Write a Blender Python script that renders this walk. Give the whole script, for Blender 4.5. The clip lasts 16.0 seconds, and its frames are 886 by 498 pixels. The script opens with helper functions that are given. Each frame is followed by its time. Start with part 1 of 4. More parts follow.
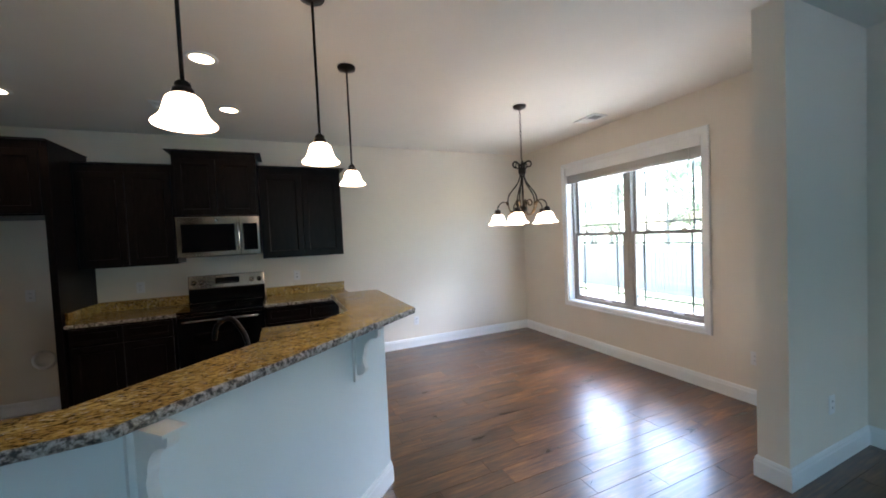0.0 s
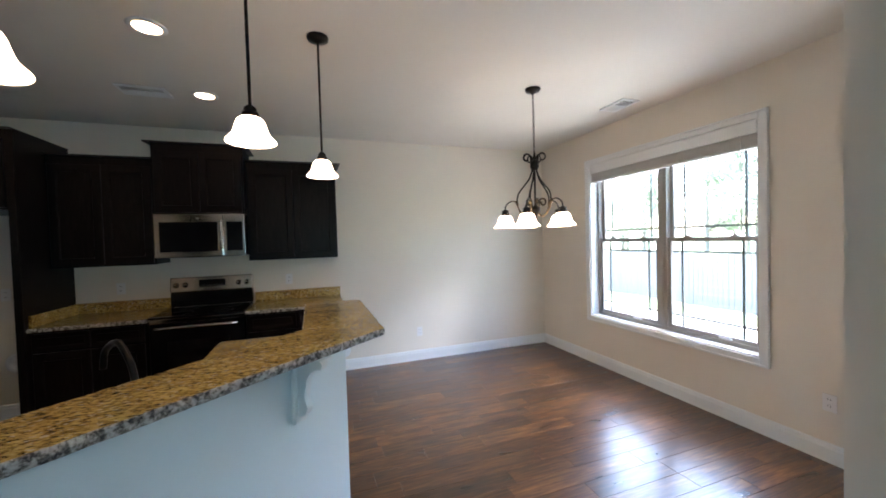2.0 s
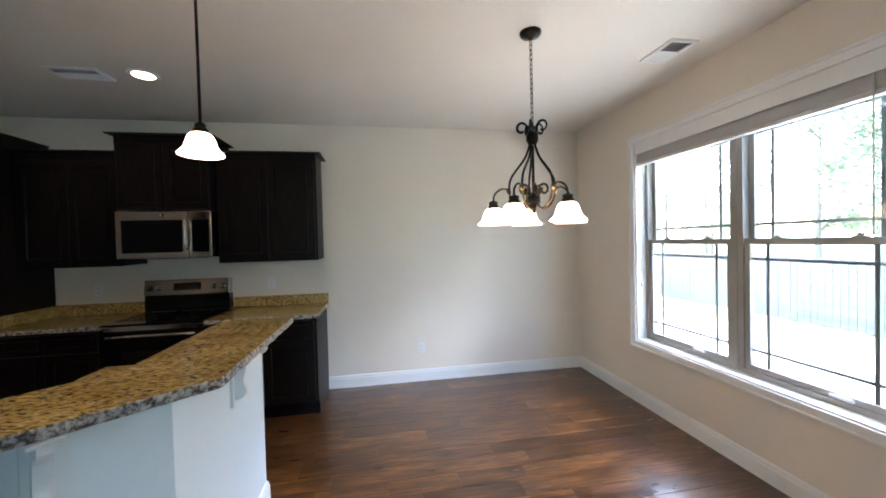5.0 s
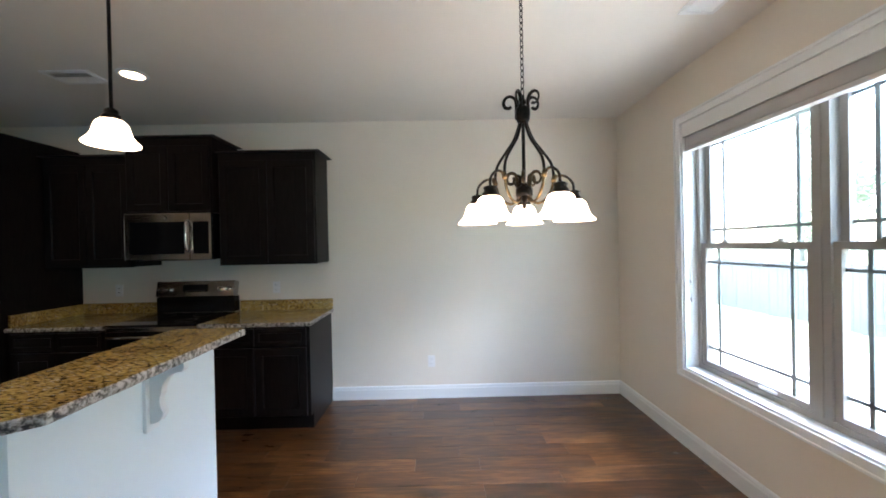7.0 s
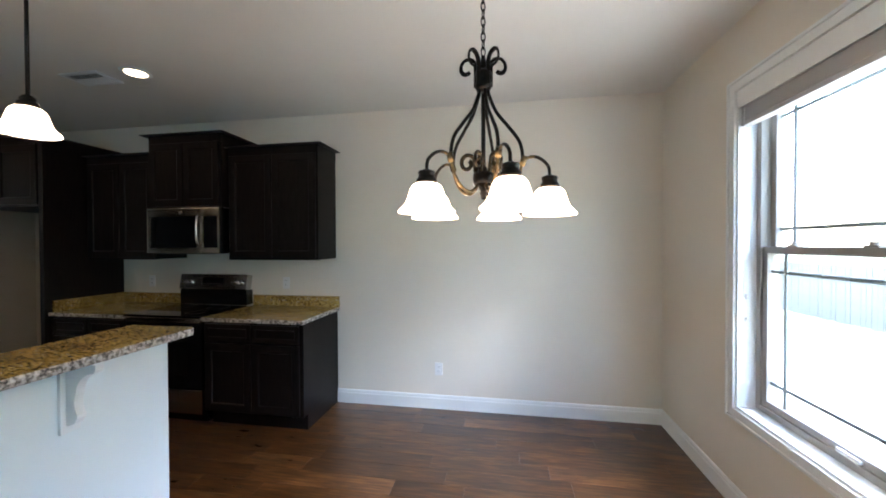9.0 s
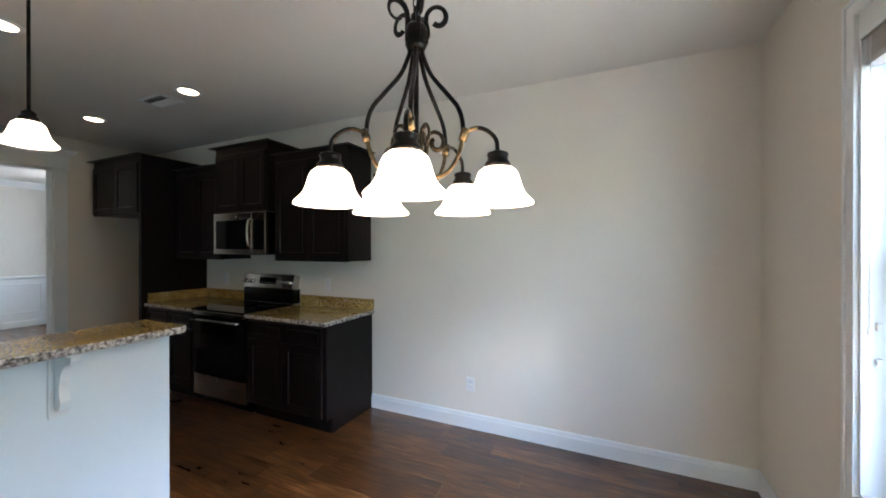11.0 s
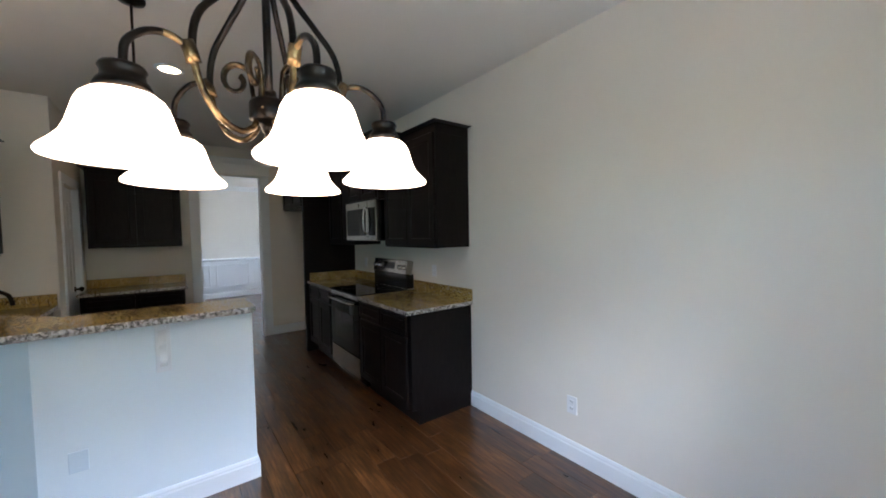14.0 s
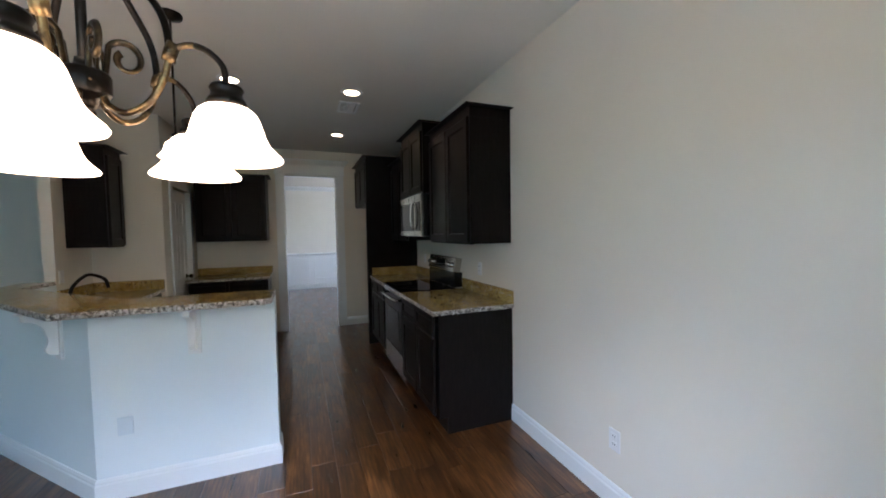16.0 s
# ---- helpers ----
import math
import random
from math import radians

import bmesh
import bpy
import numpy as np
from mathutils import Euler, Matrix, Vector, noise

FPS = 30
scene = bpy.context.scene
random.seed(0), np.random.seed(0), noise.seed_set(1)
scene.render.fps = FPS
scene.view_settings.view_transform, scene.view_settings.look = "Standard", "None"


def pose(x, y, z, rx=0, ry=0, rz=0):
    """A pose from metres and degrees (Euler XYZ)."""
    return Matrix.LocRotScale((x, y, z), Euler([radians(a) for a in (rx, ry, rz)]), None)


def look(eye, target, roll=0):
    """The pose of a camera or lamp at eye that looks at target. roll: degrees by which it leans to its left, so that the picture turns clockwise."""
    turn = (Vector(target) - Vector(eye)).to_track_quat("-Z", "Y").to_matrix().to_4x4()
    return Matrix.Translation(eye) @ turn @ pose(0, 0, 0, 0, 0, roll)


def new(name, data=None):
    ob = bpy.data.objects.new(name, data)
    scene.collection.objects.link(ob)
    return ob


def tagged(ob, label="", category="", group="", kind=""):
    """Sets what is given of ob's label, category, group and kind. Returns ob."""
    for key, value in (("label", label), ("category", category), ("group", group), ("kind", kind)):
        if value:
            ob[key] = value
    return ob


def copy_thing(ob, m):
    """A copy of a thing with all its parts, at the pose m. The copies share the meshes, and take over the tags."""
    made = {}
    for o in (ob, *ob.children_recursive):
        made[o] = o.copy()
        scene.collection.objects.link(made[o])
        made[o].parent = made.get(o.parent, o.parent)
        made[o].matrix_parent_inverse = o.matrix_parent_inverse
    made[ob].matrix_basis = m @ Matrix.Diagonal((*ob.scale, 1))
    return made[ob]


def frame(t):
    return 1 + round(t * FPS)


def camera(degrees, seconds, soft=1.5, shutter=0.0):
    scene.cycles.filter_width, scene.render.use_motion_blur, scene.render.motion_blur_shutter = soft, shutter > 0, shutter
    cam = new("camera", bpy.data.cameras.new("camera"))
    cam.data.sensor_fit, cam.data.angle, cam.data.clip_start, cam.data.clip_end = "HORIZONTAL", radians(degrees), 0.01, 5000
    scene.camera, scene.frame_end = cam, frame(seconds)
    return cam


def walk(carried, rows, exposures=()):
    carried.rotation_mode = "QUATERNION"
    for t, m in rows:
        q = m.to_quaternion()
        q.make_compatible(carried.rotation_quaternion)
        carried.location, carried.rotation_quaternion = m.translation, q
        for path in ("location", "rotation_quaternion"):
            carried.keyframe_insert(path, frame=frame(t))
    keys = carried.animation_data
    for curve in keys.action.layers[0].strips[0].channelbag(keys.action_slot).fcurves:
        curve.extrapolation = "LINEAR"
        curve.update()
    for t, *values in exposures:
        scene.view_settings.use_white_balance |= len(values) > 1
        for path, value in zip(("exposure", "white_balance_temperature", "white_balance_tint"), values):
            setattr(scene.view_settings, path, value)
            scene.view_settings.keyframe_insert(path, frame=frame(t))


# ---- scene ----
cam = camera(101.37, 16.0, 1.8)
PATH = [
    (0, (-0.083, 0.136, 1.531), (0.723, 1.965, 1.459), -2.63),
    (0.5, (0.022, 0.206, 1.528), (0.795, 2.048, 1.447), -2.57),
    (1, (0.124, 0.291, 1.534), (0.865, 2.147, 1.465), -2.24),
    (1.5, (0.227, 0.379, 1.533), (0.938, 2.247, 1.477), -1.91),
    (2, (0.336, 0.474, 1.526), (1.008, 2.357, 1.475), -1.64),
    (2.5, (0.452, 0.573, 1.522), (1.088, 2.469, 1.475), -1.47),
    (3, (0.583, 0.667, 1.516), (1.183, 2.574, 1.483), -1.37),
    (3.5, (0.742, 0.750, 1.516), (1.286, 2.674, 1.480), -1.55),
    (4, (0.897, 0.842, 1.517), (1.374, 2.784, 1.470), -1.74),
    (6.5, (1.573, 1.253, 1.517), (1.678, 3.251, 1.495), -0.92),
    (7, (1.695, 1.345, 1.500), (1.717, 3.345, 1.486), -1.17),
    (7.5, (1.857, 1.423, 1.498), (1.782, 3.421, 1.488), -1.12),
    (8, (1.988, 1.502, 1.500), (1.825, 3.495, 1.490), -0.67),
    (8.5, (2.082, 1.595, 1.503), (1.842, 3.581, 1.481), -0.36),
    (11, (2.650, 2.129, 1.490), (1.821, 3.949, 1.485), -0.02),
    (11.5, (2.715, 2.253, 1.486), (1.728, 3.993, 1.472), 0.08),
    (12, (2.786, 2.390, 1.487), (1.633, 4.024, 1.448), 0.21),
    (12.5, (2.851, 2.531, 1.496), (1.561, 4.057, 1.423), -0.11),
    (13, (2.891, 2.657, 1.483), (1.483, 4.077, 1.417), -0.06),
    (13.5, (2.927, 2.779, 1.487), (1.422, 4.095, 1.411), -0.55),
    (14, (2.972, 2.924, 1.489), (1.374, 4.123, 1.404), -0.96),
    (14.5, (3.005, 3.047, 1.485), (1.324, 4.127, 1.407), -1.01),
    (15, (3.024, 3.184, 1.477), (1.271, 4.145, 1.403), -0.69),
    (15.5, (3.019, 3.312, 1.470), (1.211, 4.161, 1.383), -0.70),
    (16, (3.019, 3.480, 1.460), (1.158, 4.208, 1.370), -0.91),
]
walk(cam, [(t, look(eye, target, roll)) for t, eye, target, roll in PATH], [(0.0, 4.59, 6000, 20), (3.5, 4.57, 6000, 20), (8.5, 4.53, 5900, 17), (11.5, 4.36, 5800, 17), (13.0, 4.28, 5750, 18), (16.0, 4.20, 5750, 18)])

# ---- world, sun, large lights ----
world = bpy.data.worlds.new("sky")
scene.world = world
world.use_nodes = True
wn, wl = world.node_tree.nodes, world.node_tree.links
sky = wn.new("ShaderNodeTexSky")
sky.sky_type = "NISHITA"
sky.sun_disc = False
sky.sun_elevation, sky.sun_rotation = radians(56), radians(3)
sky.air_density, sky.dust_density = 1.2, 2.5
wl.new(sky.outputs[0], wn["Background"].inputs["Color"])
wn["Background"].inputs["Strength"].default_value = 0.15

sun_data = bpy.data.lights.new("sun", "SUN")
sun_data.energy, sun_data.angle, sun_data.color = 3.9, radians(0.6), (1.0, 0.95, 0.87)
sun = new("sun", sun_data)
sun.matrix_world = look((0.5, 9.0, 13.4), (0, 0, 0))


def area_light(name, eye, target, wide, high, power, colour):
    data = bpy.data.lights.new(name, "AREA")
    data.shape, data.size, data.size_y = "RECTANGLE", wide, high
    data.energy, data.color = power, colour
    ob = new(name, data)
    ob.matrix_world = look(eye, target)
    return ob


# daylight that comes in at the living room's rear window and at the far room's window
area_light("daylight_living", (1.0, -4.36, 0.98), (0.6, 0.0, 0.80), 1.1, 0.8, 1.15, (0.25, 0.72, 1.0))
area_light("daylight_far_room", (-5.7, 5.85, 1.68), (-6.9, 3.6, 1.0), 0.95, 1.3, 0.85, (0.84, 0.98, 1.0))
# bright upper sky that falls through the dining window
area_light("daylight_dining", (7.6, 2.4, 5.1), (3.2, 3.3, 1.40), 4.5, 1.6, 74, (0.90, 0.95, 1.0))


# ---- materials ----
def material(name, rough=0.5, metal=0.0, colour=(0.5, 0.5, 0.5)):
    m = bpy.data.materials.new(name)
    m.use_nodes = True
    b = m.node_tree.nodes["Principled BSDF"]
    b.inputs["Base Color"].default_value = (*colour, 1)
    b.inputs["Roughness"].default_value = rough
    b.inputs["Metallic"].default_value = metal
    return m, m.node_tree.nodes, m.node_tree.links, b


def coords(n, l, scale=(1, 1, 1)):
    c = n.new("ShaderNodeTexCoord")
    mp = n.new("ShaderNodeMapping")
    mp.inputs["Scale"].default_value = scale
    l.new(c.outputs["Object"], mp.inputs["Vector"])
    return mp.outputs["Vector"]


def noise_tex(n, l, vec, scale, detail=4, rough=0.55):
    t = n.new("ShaderNodeTexNoise")
    t.inputs["Scale"].default_value, t.inputs["Detail"].default_value = scale, detail
    t.inputs["Roughness"].default_value = rough
    l.new(vec, t.inputs["Vector"])
    return t.outputs["Fac"]


def ramp(n, l, fac, stops):
    r = n.new("ShaderNodeValToRGB")
    els = r.color_ramp.elements
    while len(els) < len(stops):
        els.new(0.5)
    for e, (p, c) in zip(els, stops):
        e.position, e.color = p, (*c, 1)
    l.new(fac, r.inputs["Fac"])
    return r.outputs["Color"]


def bump(n, l, b, height, strength, distance=0.002):
    k = n.new("ShaderNodeBump")
    k.inputs["Strength"].default_value, k.inputs["Distance"].default_value = strength, distance
    l.new(height, k.inputs["Height"])
    l.new(k.outputs["Normal"], b.inputs["Normal"])


def mixc(n, l, fac, a, c, mode="MIX"):
    m = n.new("ShaderNodeMix")
    m.data_type, m.blend_type = "RGBA", mode
    if isinstance(fac, bpy.types.NodeSocket):
        l.new(fac, m.inputs["Factor"])
    if isinstance(fac, float):
        m.inputs["Factor"].default_value = fac
    for s in m.inputs:
        if s.type == "RGBA":
            if s.name == "A":
                if isinstance(a, bpy.types.NodeSocket):
                    l.new(a, s)
                else:
                    s.default_value = (*a, 1)
            if s.name == "B":
                if isinstance(c, bpy.types.NodeSocket):
                    l.new(c, s)
                else:
                    s.default_value = (*c, 1)
    return [o for o in m.outputs if o.type == "RGBA"][0]


def painted(name, colour, rough, grain=160, depth=0.12, dirt=0.05):
    m, n, l, b = material(name, rough)
    v = coords(n, l)
    big = noise_tex(n, l, v, 1.3, 3)
    low = tuple(c * (1 - dirt) for c in colour)
    l.new(ramp(n, l, big, [(0.3, low), (0.7, colour)]), b.inputs["Base Color"])
    bump(n, l, b, noise_tex(n, l, v, grain, 2), depth, 0.0015)
    return m


WALL = painted("wall_paint_cream", (0.780, 0.734, 0.642), 0.62, 190, 0.22)
CEIL = painted("ceiling_paint", (0.77, 0.756, 0.705), 0.75, 60, 0.30)
TRIM = painted("trim_paint_white", (0.81, 0.842, 0.845), 0.32, 40, 0.03, 0.03)
KNEE = painted("knee_wall_paint", (0.785, 0.865, 0.885), 0.5, 190, 0.16, 0.03)
FAR_WALL = painted("far_room_paint", (0.78, 0.76, 0.70), 0.6, 190, 0.1)


def granite():
    m, n, l, b = material("granite_gold", 0.13)
    v = coords(n, l, (0.72, 2.0, 1.5))
    warp = n.new("ShaderNodeTexNoise")
    warp.inputs["Scale"].default_value = 9
    l.new(v, warp.inputs["Vector"])
    add = n.new("ShaderNodeVectorMath")
    add.operation = "MULTIPLY_ADD"
    add.inputs[1].default_value = (0.03, 0.03, 0.03)
    l.new(warp.outputs["Color"], add.inputs[0])
    l.new(v, add.inputs[2])
    vv = add.outputs[0]
    base = ramp(n, l, noise_tex(n, l, vv, 58, 6, 0.65),
                [(0.33, (0.040, 0.026, 0.010)), (0.42, (0.20, 0.128, 0.040)), (0.50, (0.47, 0.335, 0.105)), (0.60, (0.62, 0.480, 0.185)), (0.78, (0.70, 0.60, 0.33))])
    vor = n.new("ShaderNodeTexVoronoi")
    vor.inputs["Scale"].default_value = 125
    l.new(vv, vor.inputs["Vector"])
    sep = n.new("ShaderNodeSeparateColor")
    l.new(vor.outputs["Color"], sep.inputs[0])
    dark = ramp(n, l, sep.outputs[0], [(0.022, (1, 1, 1)), (0.045, (0, 0, 0))])
    pale = ramp(n, l, sep.outputs[1], [(0.93, (0, 0, 0)), (0.96, (1, 1, 1))])
    c1 = mixc(n, l, dark, base, (0.050, 0.034, 0.020))
    c2 = mixc(n, l, pale, c1, (0.60, 0.56, 0.47))
    drift = ramp(n, l, noise_tex(n, l, v, 5, 3), [(0.35, (0.72, 0.66, 0.58)), (0.65, (1, 1, 1))])
    l.new(mixc(n, l, 1.0, c2, drift, "MULTIPLY"), b.inputs["Base Color"])
    bump(n, l, b, noise_tex(n, l, vv, 60, 3), 0.05, 0.001)
    return m


GRANITE = granite()


def granite_edge():
    m, n, l, b = material("granite_rough_edge", 0.45)
    v = coords(n, l)
    base = ramp(n, l, noise_tex(n, l, v, 55, 6, 0.7),
                [(0.40, (0.035, 0.030, 0.028)), (0.47, (0.22, 0.195, 0.165)), (0.54, (0.46, 0.43, 0.39)), (0.66, (0.64, 0.62, 0.58))])
    l.new(base, b.inputs["Base Color"])
    bump(n, l, b, noise_tex(n, l, v, 70, 5), 0.6, 0.004)
    return m


GRANITE_EDGE = granite_edge()


def espresso():
    m, n, l, b = material("espresso_stained_wood", 0.34)
    v = coords(n, l, (9, 9, 1.1))
    g = noise_tex(n, l, v, 7, 8, 0.6)
    l.new(ramp(n, l, g, [(0.3, (0.0070, 0.0052, 0.0045)), (0.62, (0.0122, 0.0088, 0.0076)), (0.8, (0.020, 0.0142, 0.0120))]), b.inputs["Base Color"])
    b.inputs["Specular IOR Level"].default_value = 0.11
    bump(n, l, b, g, 0.06, 0.001)
    return m


WOOD_DARK = espresso()


def floor_wood():
    m, n, l, b = material("hickory_floorboards", 0.26)
    c = n.new("ShaderNodeTexCoord")
    info = n.new("ShaderNodeObjectInfo")
    geo = n.new("ShaderNodeNewGeometry")
    tot = n.new("ShaderNodeMath")
    tot.operation = "ADD"
    l.new(info.outputs["Random"], tot.inputs[0])
    l.new(geo.outputs["Random Per Island"], tot.inputs[1])
    fr = n.new("ShaderNodeMath")
    fr.operation = "FRACT"
    l.new(tot.outputs[0], fr.inputs[0])
    comb = n.new("ShaderNodeCombineXYZ")
    big = n.new("ShaderNodeMath")
    big.operation = "MULTIPLY"
    big.inputs[1].default_value = 37.0
    l.new(fr.outputs[0], big.inputs[0])
    for k in range(3):
        l.new(big.outputs[0], comb.inputs[k])
    va = n.new("ShaderNodeVectorMath")
    l.new(c.outputs["Object"], va.inputs[0])
    l.new(comb.outputs[0], va.inputs[1])
    mp = n.new("ShaderNodeMapping")
    mp.inputs["Scale"].default_value = (1.5, 19, 5)
    l.new(va.outputs[0], mp.inputs["Vector"])
    grain = noise_tex(n, l, mp.outputs[0], 3.2, 7, 0.62)
    mp2 = n.new("ShaderNodeMapping")
    mp2.inputs["Scale"].default_value = (1.3, 4.2, 1)
    l.new(va.outputs[0], mp2.inputs["Vector"])
    patch = noise_tex(n, l, mp2.outputs[0], 2.4, 3)
    c1 = ramp(n, l, grain, [(0.30, (0.030, 0.0104, 0.0030)), (0.50, (0.078, 0.0308, 0.0088)), (0.70, (0.150, 0.0680, 0.0200))])
    tone = ramp(n, l, fr.outputs[0], [(0.0, (0.58, 0.55, 0.53)), (0.25, (0.80, 0.78, 0.76)), (0.7, (1.04, 1.02, 1.0)), (1.0, (1.38, 1.40, 1.42))])
    blot = ramp(n, l, patch, [(0.30, (0.40, 0.35, 0.32)), (0.70, (1.66, 1.64, 1.56))])
    l.new(mixc(n, l, 1.0, mixc(n, l, 1.0, c1, tone, "MULTIPLY"), blot, "MULTIPLY"), b.inputs["Base Color"])
    l.new(ramp(n, l, patch, [(0.3, (0.27, 0.27, 0.27)), (0.7, (0.42, 0.42, 0.42))]), b.inputs["Roughness"])
    b.inputs["Specular IOR Level"].default_value = 0.50
    b.inputs["Coat Weight"].default_value = 0.75
    b.inputs["Coat Roughness"].default_value = 0.19
    bump(n, l, b, grain, 0.10, 0.001)
    return m


FLOOR = floor_wood()


def steel(name="brushed_steel", colour=(0.52, 0.49, 0.45), rough=0.15):
    m, n, l, b = material(name, rough, 1.0, colour)
    v = coords(n, l, (1, 30, 220))
    g = noise_tex(n, l, v, 3, 3)
    l.new(ramp(n, l, g, [(0.3, (rough - 0.08,) * 3), (0.7, (rough + 0.08,) * 3)]), b.inputs["Roughness"])
    bump(n, l, b, g, 0.03, 0.0005)
    return m


STEEL = steel()
BLACK_GLASS = material("black_glass", 0.05, 0.0, (0.006, 0.006, 0.007))[0]
BLACK_ENAMEL = material("black_enamel", 0.16, 0.0, (0.006, 0.006, 0.0065))[0]
BLACK_ENAMEL.node_tree.nodes["Principled BSDF"].inputs["Specular IOR Level"].default_value = 0.3
BLACK_GLASS.node_tree.nodes["Principled BSDF"].inputs["Specular IOR Level"].default_value = 0.14
CHROME = material("polished_steel", 0.14, 1.0, (0.75, 0.74, 0.72))[0]
PLASTIC = material("white_plastic", 0.35, 0.0, (0.78, 0.78, 0.77))[0]
PLATE = painted("pale_blue_plate", (0.68, 0.78, 0.83), 0.4, 60, 0.02)
SLOT = material("dark_slot", 0.6, 0.0, (0.03, 0.03, 0.03))[0]
VINYL = painted("window_vinyl_tan", (0.33, 0.318, 0.29), 0.4, 30, 0.02)
GRILLE = material("window_grille_bronze", 0.4, 0.0, (0.20, 0.23, 0.23))[0]
BLIND = painted("blind_white", (0.62, 0.61, 0.60), 0.5, 40, 0.05)
PRINT_GREY = material("panel_print", 0.5, 0.0, (0.10, 0.10, 0.10))[0]


def bronze(name, dark, gold, rough):
    m, n, l, b = material(name, rough, 0.75)
    v = coords(n, l)
    g = noise_tex(n, l, v, 22, 5, 0.65)
    l.new(ramp(n, l, g, [(0.42, dark), (0.66, gold)]), b.inputs["Base Color"])
    bump(n, l, b, g, 0.1, 0.001)
    return m


BRONZE = bronze("oil_rubbed_bronze", (0.010, 0.0088, 0.0082), (0.026, 0.020, 0.015), 0.34)
BRONZE_MIX = bronze("half_gilded_bronze", (0.020, 0.015, 0.010), (0.12, 0.085, 0.042), 0.30)
BRONZE_GOLD = bronze("antiqued_gold_bronze", (0.04, 0.027, 0.015), (0.27, 0.19, 0.088), 0.32)


def glowing(name, colour, strength):
    m, n, l, b = material(name, 0.4, 0.0, (0.85, 0.83, 0.80))
    b.inputs["Emission Color"].default_value = (*colour, 1)
    b.inputs["Emission Strength"].default_value = strength
    return m


SHADE = glowing("alabaster_glass_lit", (1.0, 0.72, 0.44), 0.47)
DOWNLIGHT = glowing("downlight_lens_lit", (1.0, 0.68, 0.38), 1.4)


def window_glass():
    m = bpy.data.materials.new("window_glass")
    m.use_nodes = True
    n, l = m.node_tree.nodes, m.node_tree.links
    n.remove(n["Principled BSDF"])
    tr, gl, mx, fr = n.new("ShaderNodeBsdfTransparent"), n.new("ShaderNodeBsdfGlossy"), n.new("ShaderNodeMixShader"), n.new("ShaderNodeLayerWeight")
    tr.inputs["Color"].default_value = (0.93, 0.97, 0.96, 1)
    gl.inputs["Roughness"].default_value = 0.02
    fr.inputs["Blend"].default_value = 0.12
    l.new(fr.outputs["Facing"], mx.inputs[0])
    l.new(tr.outputs[0], mx.inputs[1])
    l.new(gl.outputs[0], mx.inputs[2])
    l.new(mx.outputs[0], n["Material Output"].inputs["Surface"])
    return m


GLASS = window_glass()


def ground_mix(name, a, c, scale, rough=0.9):
    m, n, l, b = material(name, rough)
    v = coords(n, l)
    g = noise_tex(n, l, v, scale, 6)
    l.new(ramp(n, l, g, [(0.35, a), (0.65, c)]), b.inputs["Base Color"])
    bump(n, l, b, g, 0.5, 0.02)
    return m


LAWN = ground_mix("lawn_grass", (0.060, 0.085, 0.040), (0.095, 0.120, 0.060), 14)
CONCRETE = ground_mix("patio_concrete", (0.21, 0.204, 0.19), (0.27, 0.262, 0.245), 6)
FENCE = ground_mix("weathered_fence_wood", (0.115, 0.112, 0.106), (0.17, 0.166, 0.158), 9)
BARK = ground_mix("tree_bark", (0.20, 0.18, 0.155), (0.28, 0.255, 0.225), 12)
LEAF = ground_mix("tree_leaf", (0.090, 0.122, 0.075), (0.14, 0.175, 0.112), 3)
leaf_n, leaf_l = LEAF.node_tree.nodes, LEAF.node_tree.links
leaf_t, leaf_m = leaf_n.new("ShaderNodeBsdfTranslucent"), leaf_n.new("ShaderNodeMixShader")
leaf_t.inputs["Color"].default_value = (0.50, 0.55, 0.46, 1)
leaf_m.inputs[0].default_value = 0.6
leaf_l.new(leaf_n["Principled BSDF"].outputs[0], leaf_m.inputs[1])
leaf_l.new(leaf_t.outputs[0], leaf_m.inputs[2])
leaf_l.new(leaf_m.outputs[0], leaf_n["Material Output"].inputs["Surface"])

# ---- building blocks ----
ORIGIN = {}


def box(bm, x0, x1, y0, y1, z0, z1, bevel=0.0):
    m = Matrix.LocRotScale(((x0 + x1) / 2, (y0 + y1) / 2, (z0 + z1) / 2), None, (abs(x1 - x0), abs(y1 - y0), abs(z1 - z0)))
    r = bmesh.ops.create_cube(bm, size=1.0, matrix=m)
    if bevel:
        edges = list({e for v in r["verts"] for e in v.link_edges})
        bmesh.ops.bevel(bm, geom=edges, offset=bevel, segments=2, profile=0.7, affect="EDGES")
    return bm


def boxes(*bounds, bevel=0.0):
    bm = bmesh.new()
    for b in bounds:
        box(bm, *b, bevel=bevel)
    return bm


def prism(bm, pts, z0, z1, bevel=0.0):
    low = [bm.verts.new((x, y, z0)) for x, y in pts]
    top = [bm.verts.new((x, y, z1)) for x, y in pts]
    k = len(pts)
    faces = [bm.faces.new(top), bm.faces.new(low[::-1])]
    faces += [bm.faces.new((low[i], low[(i + 1) % k], top[(i + 1) % k], top[i])) for i in range(k)]
    bmesh.ops.recalc_face_normals(bm, faces=faces)
    if bevel:
        edges = [e for e in faces[0].edges] + [e for e in faces[1].edges]
        bmesh.ops.bevel(bm, geom=edges, offset=bevel, segments=2, profile=0.6, affect="EDGES")
    return bm


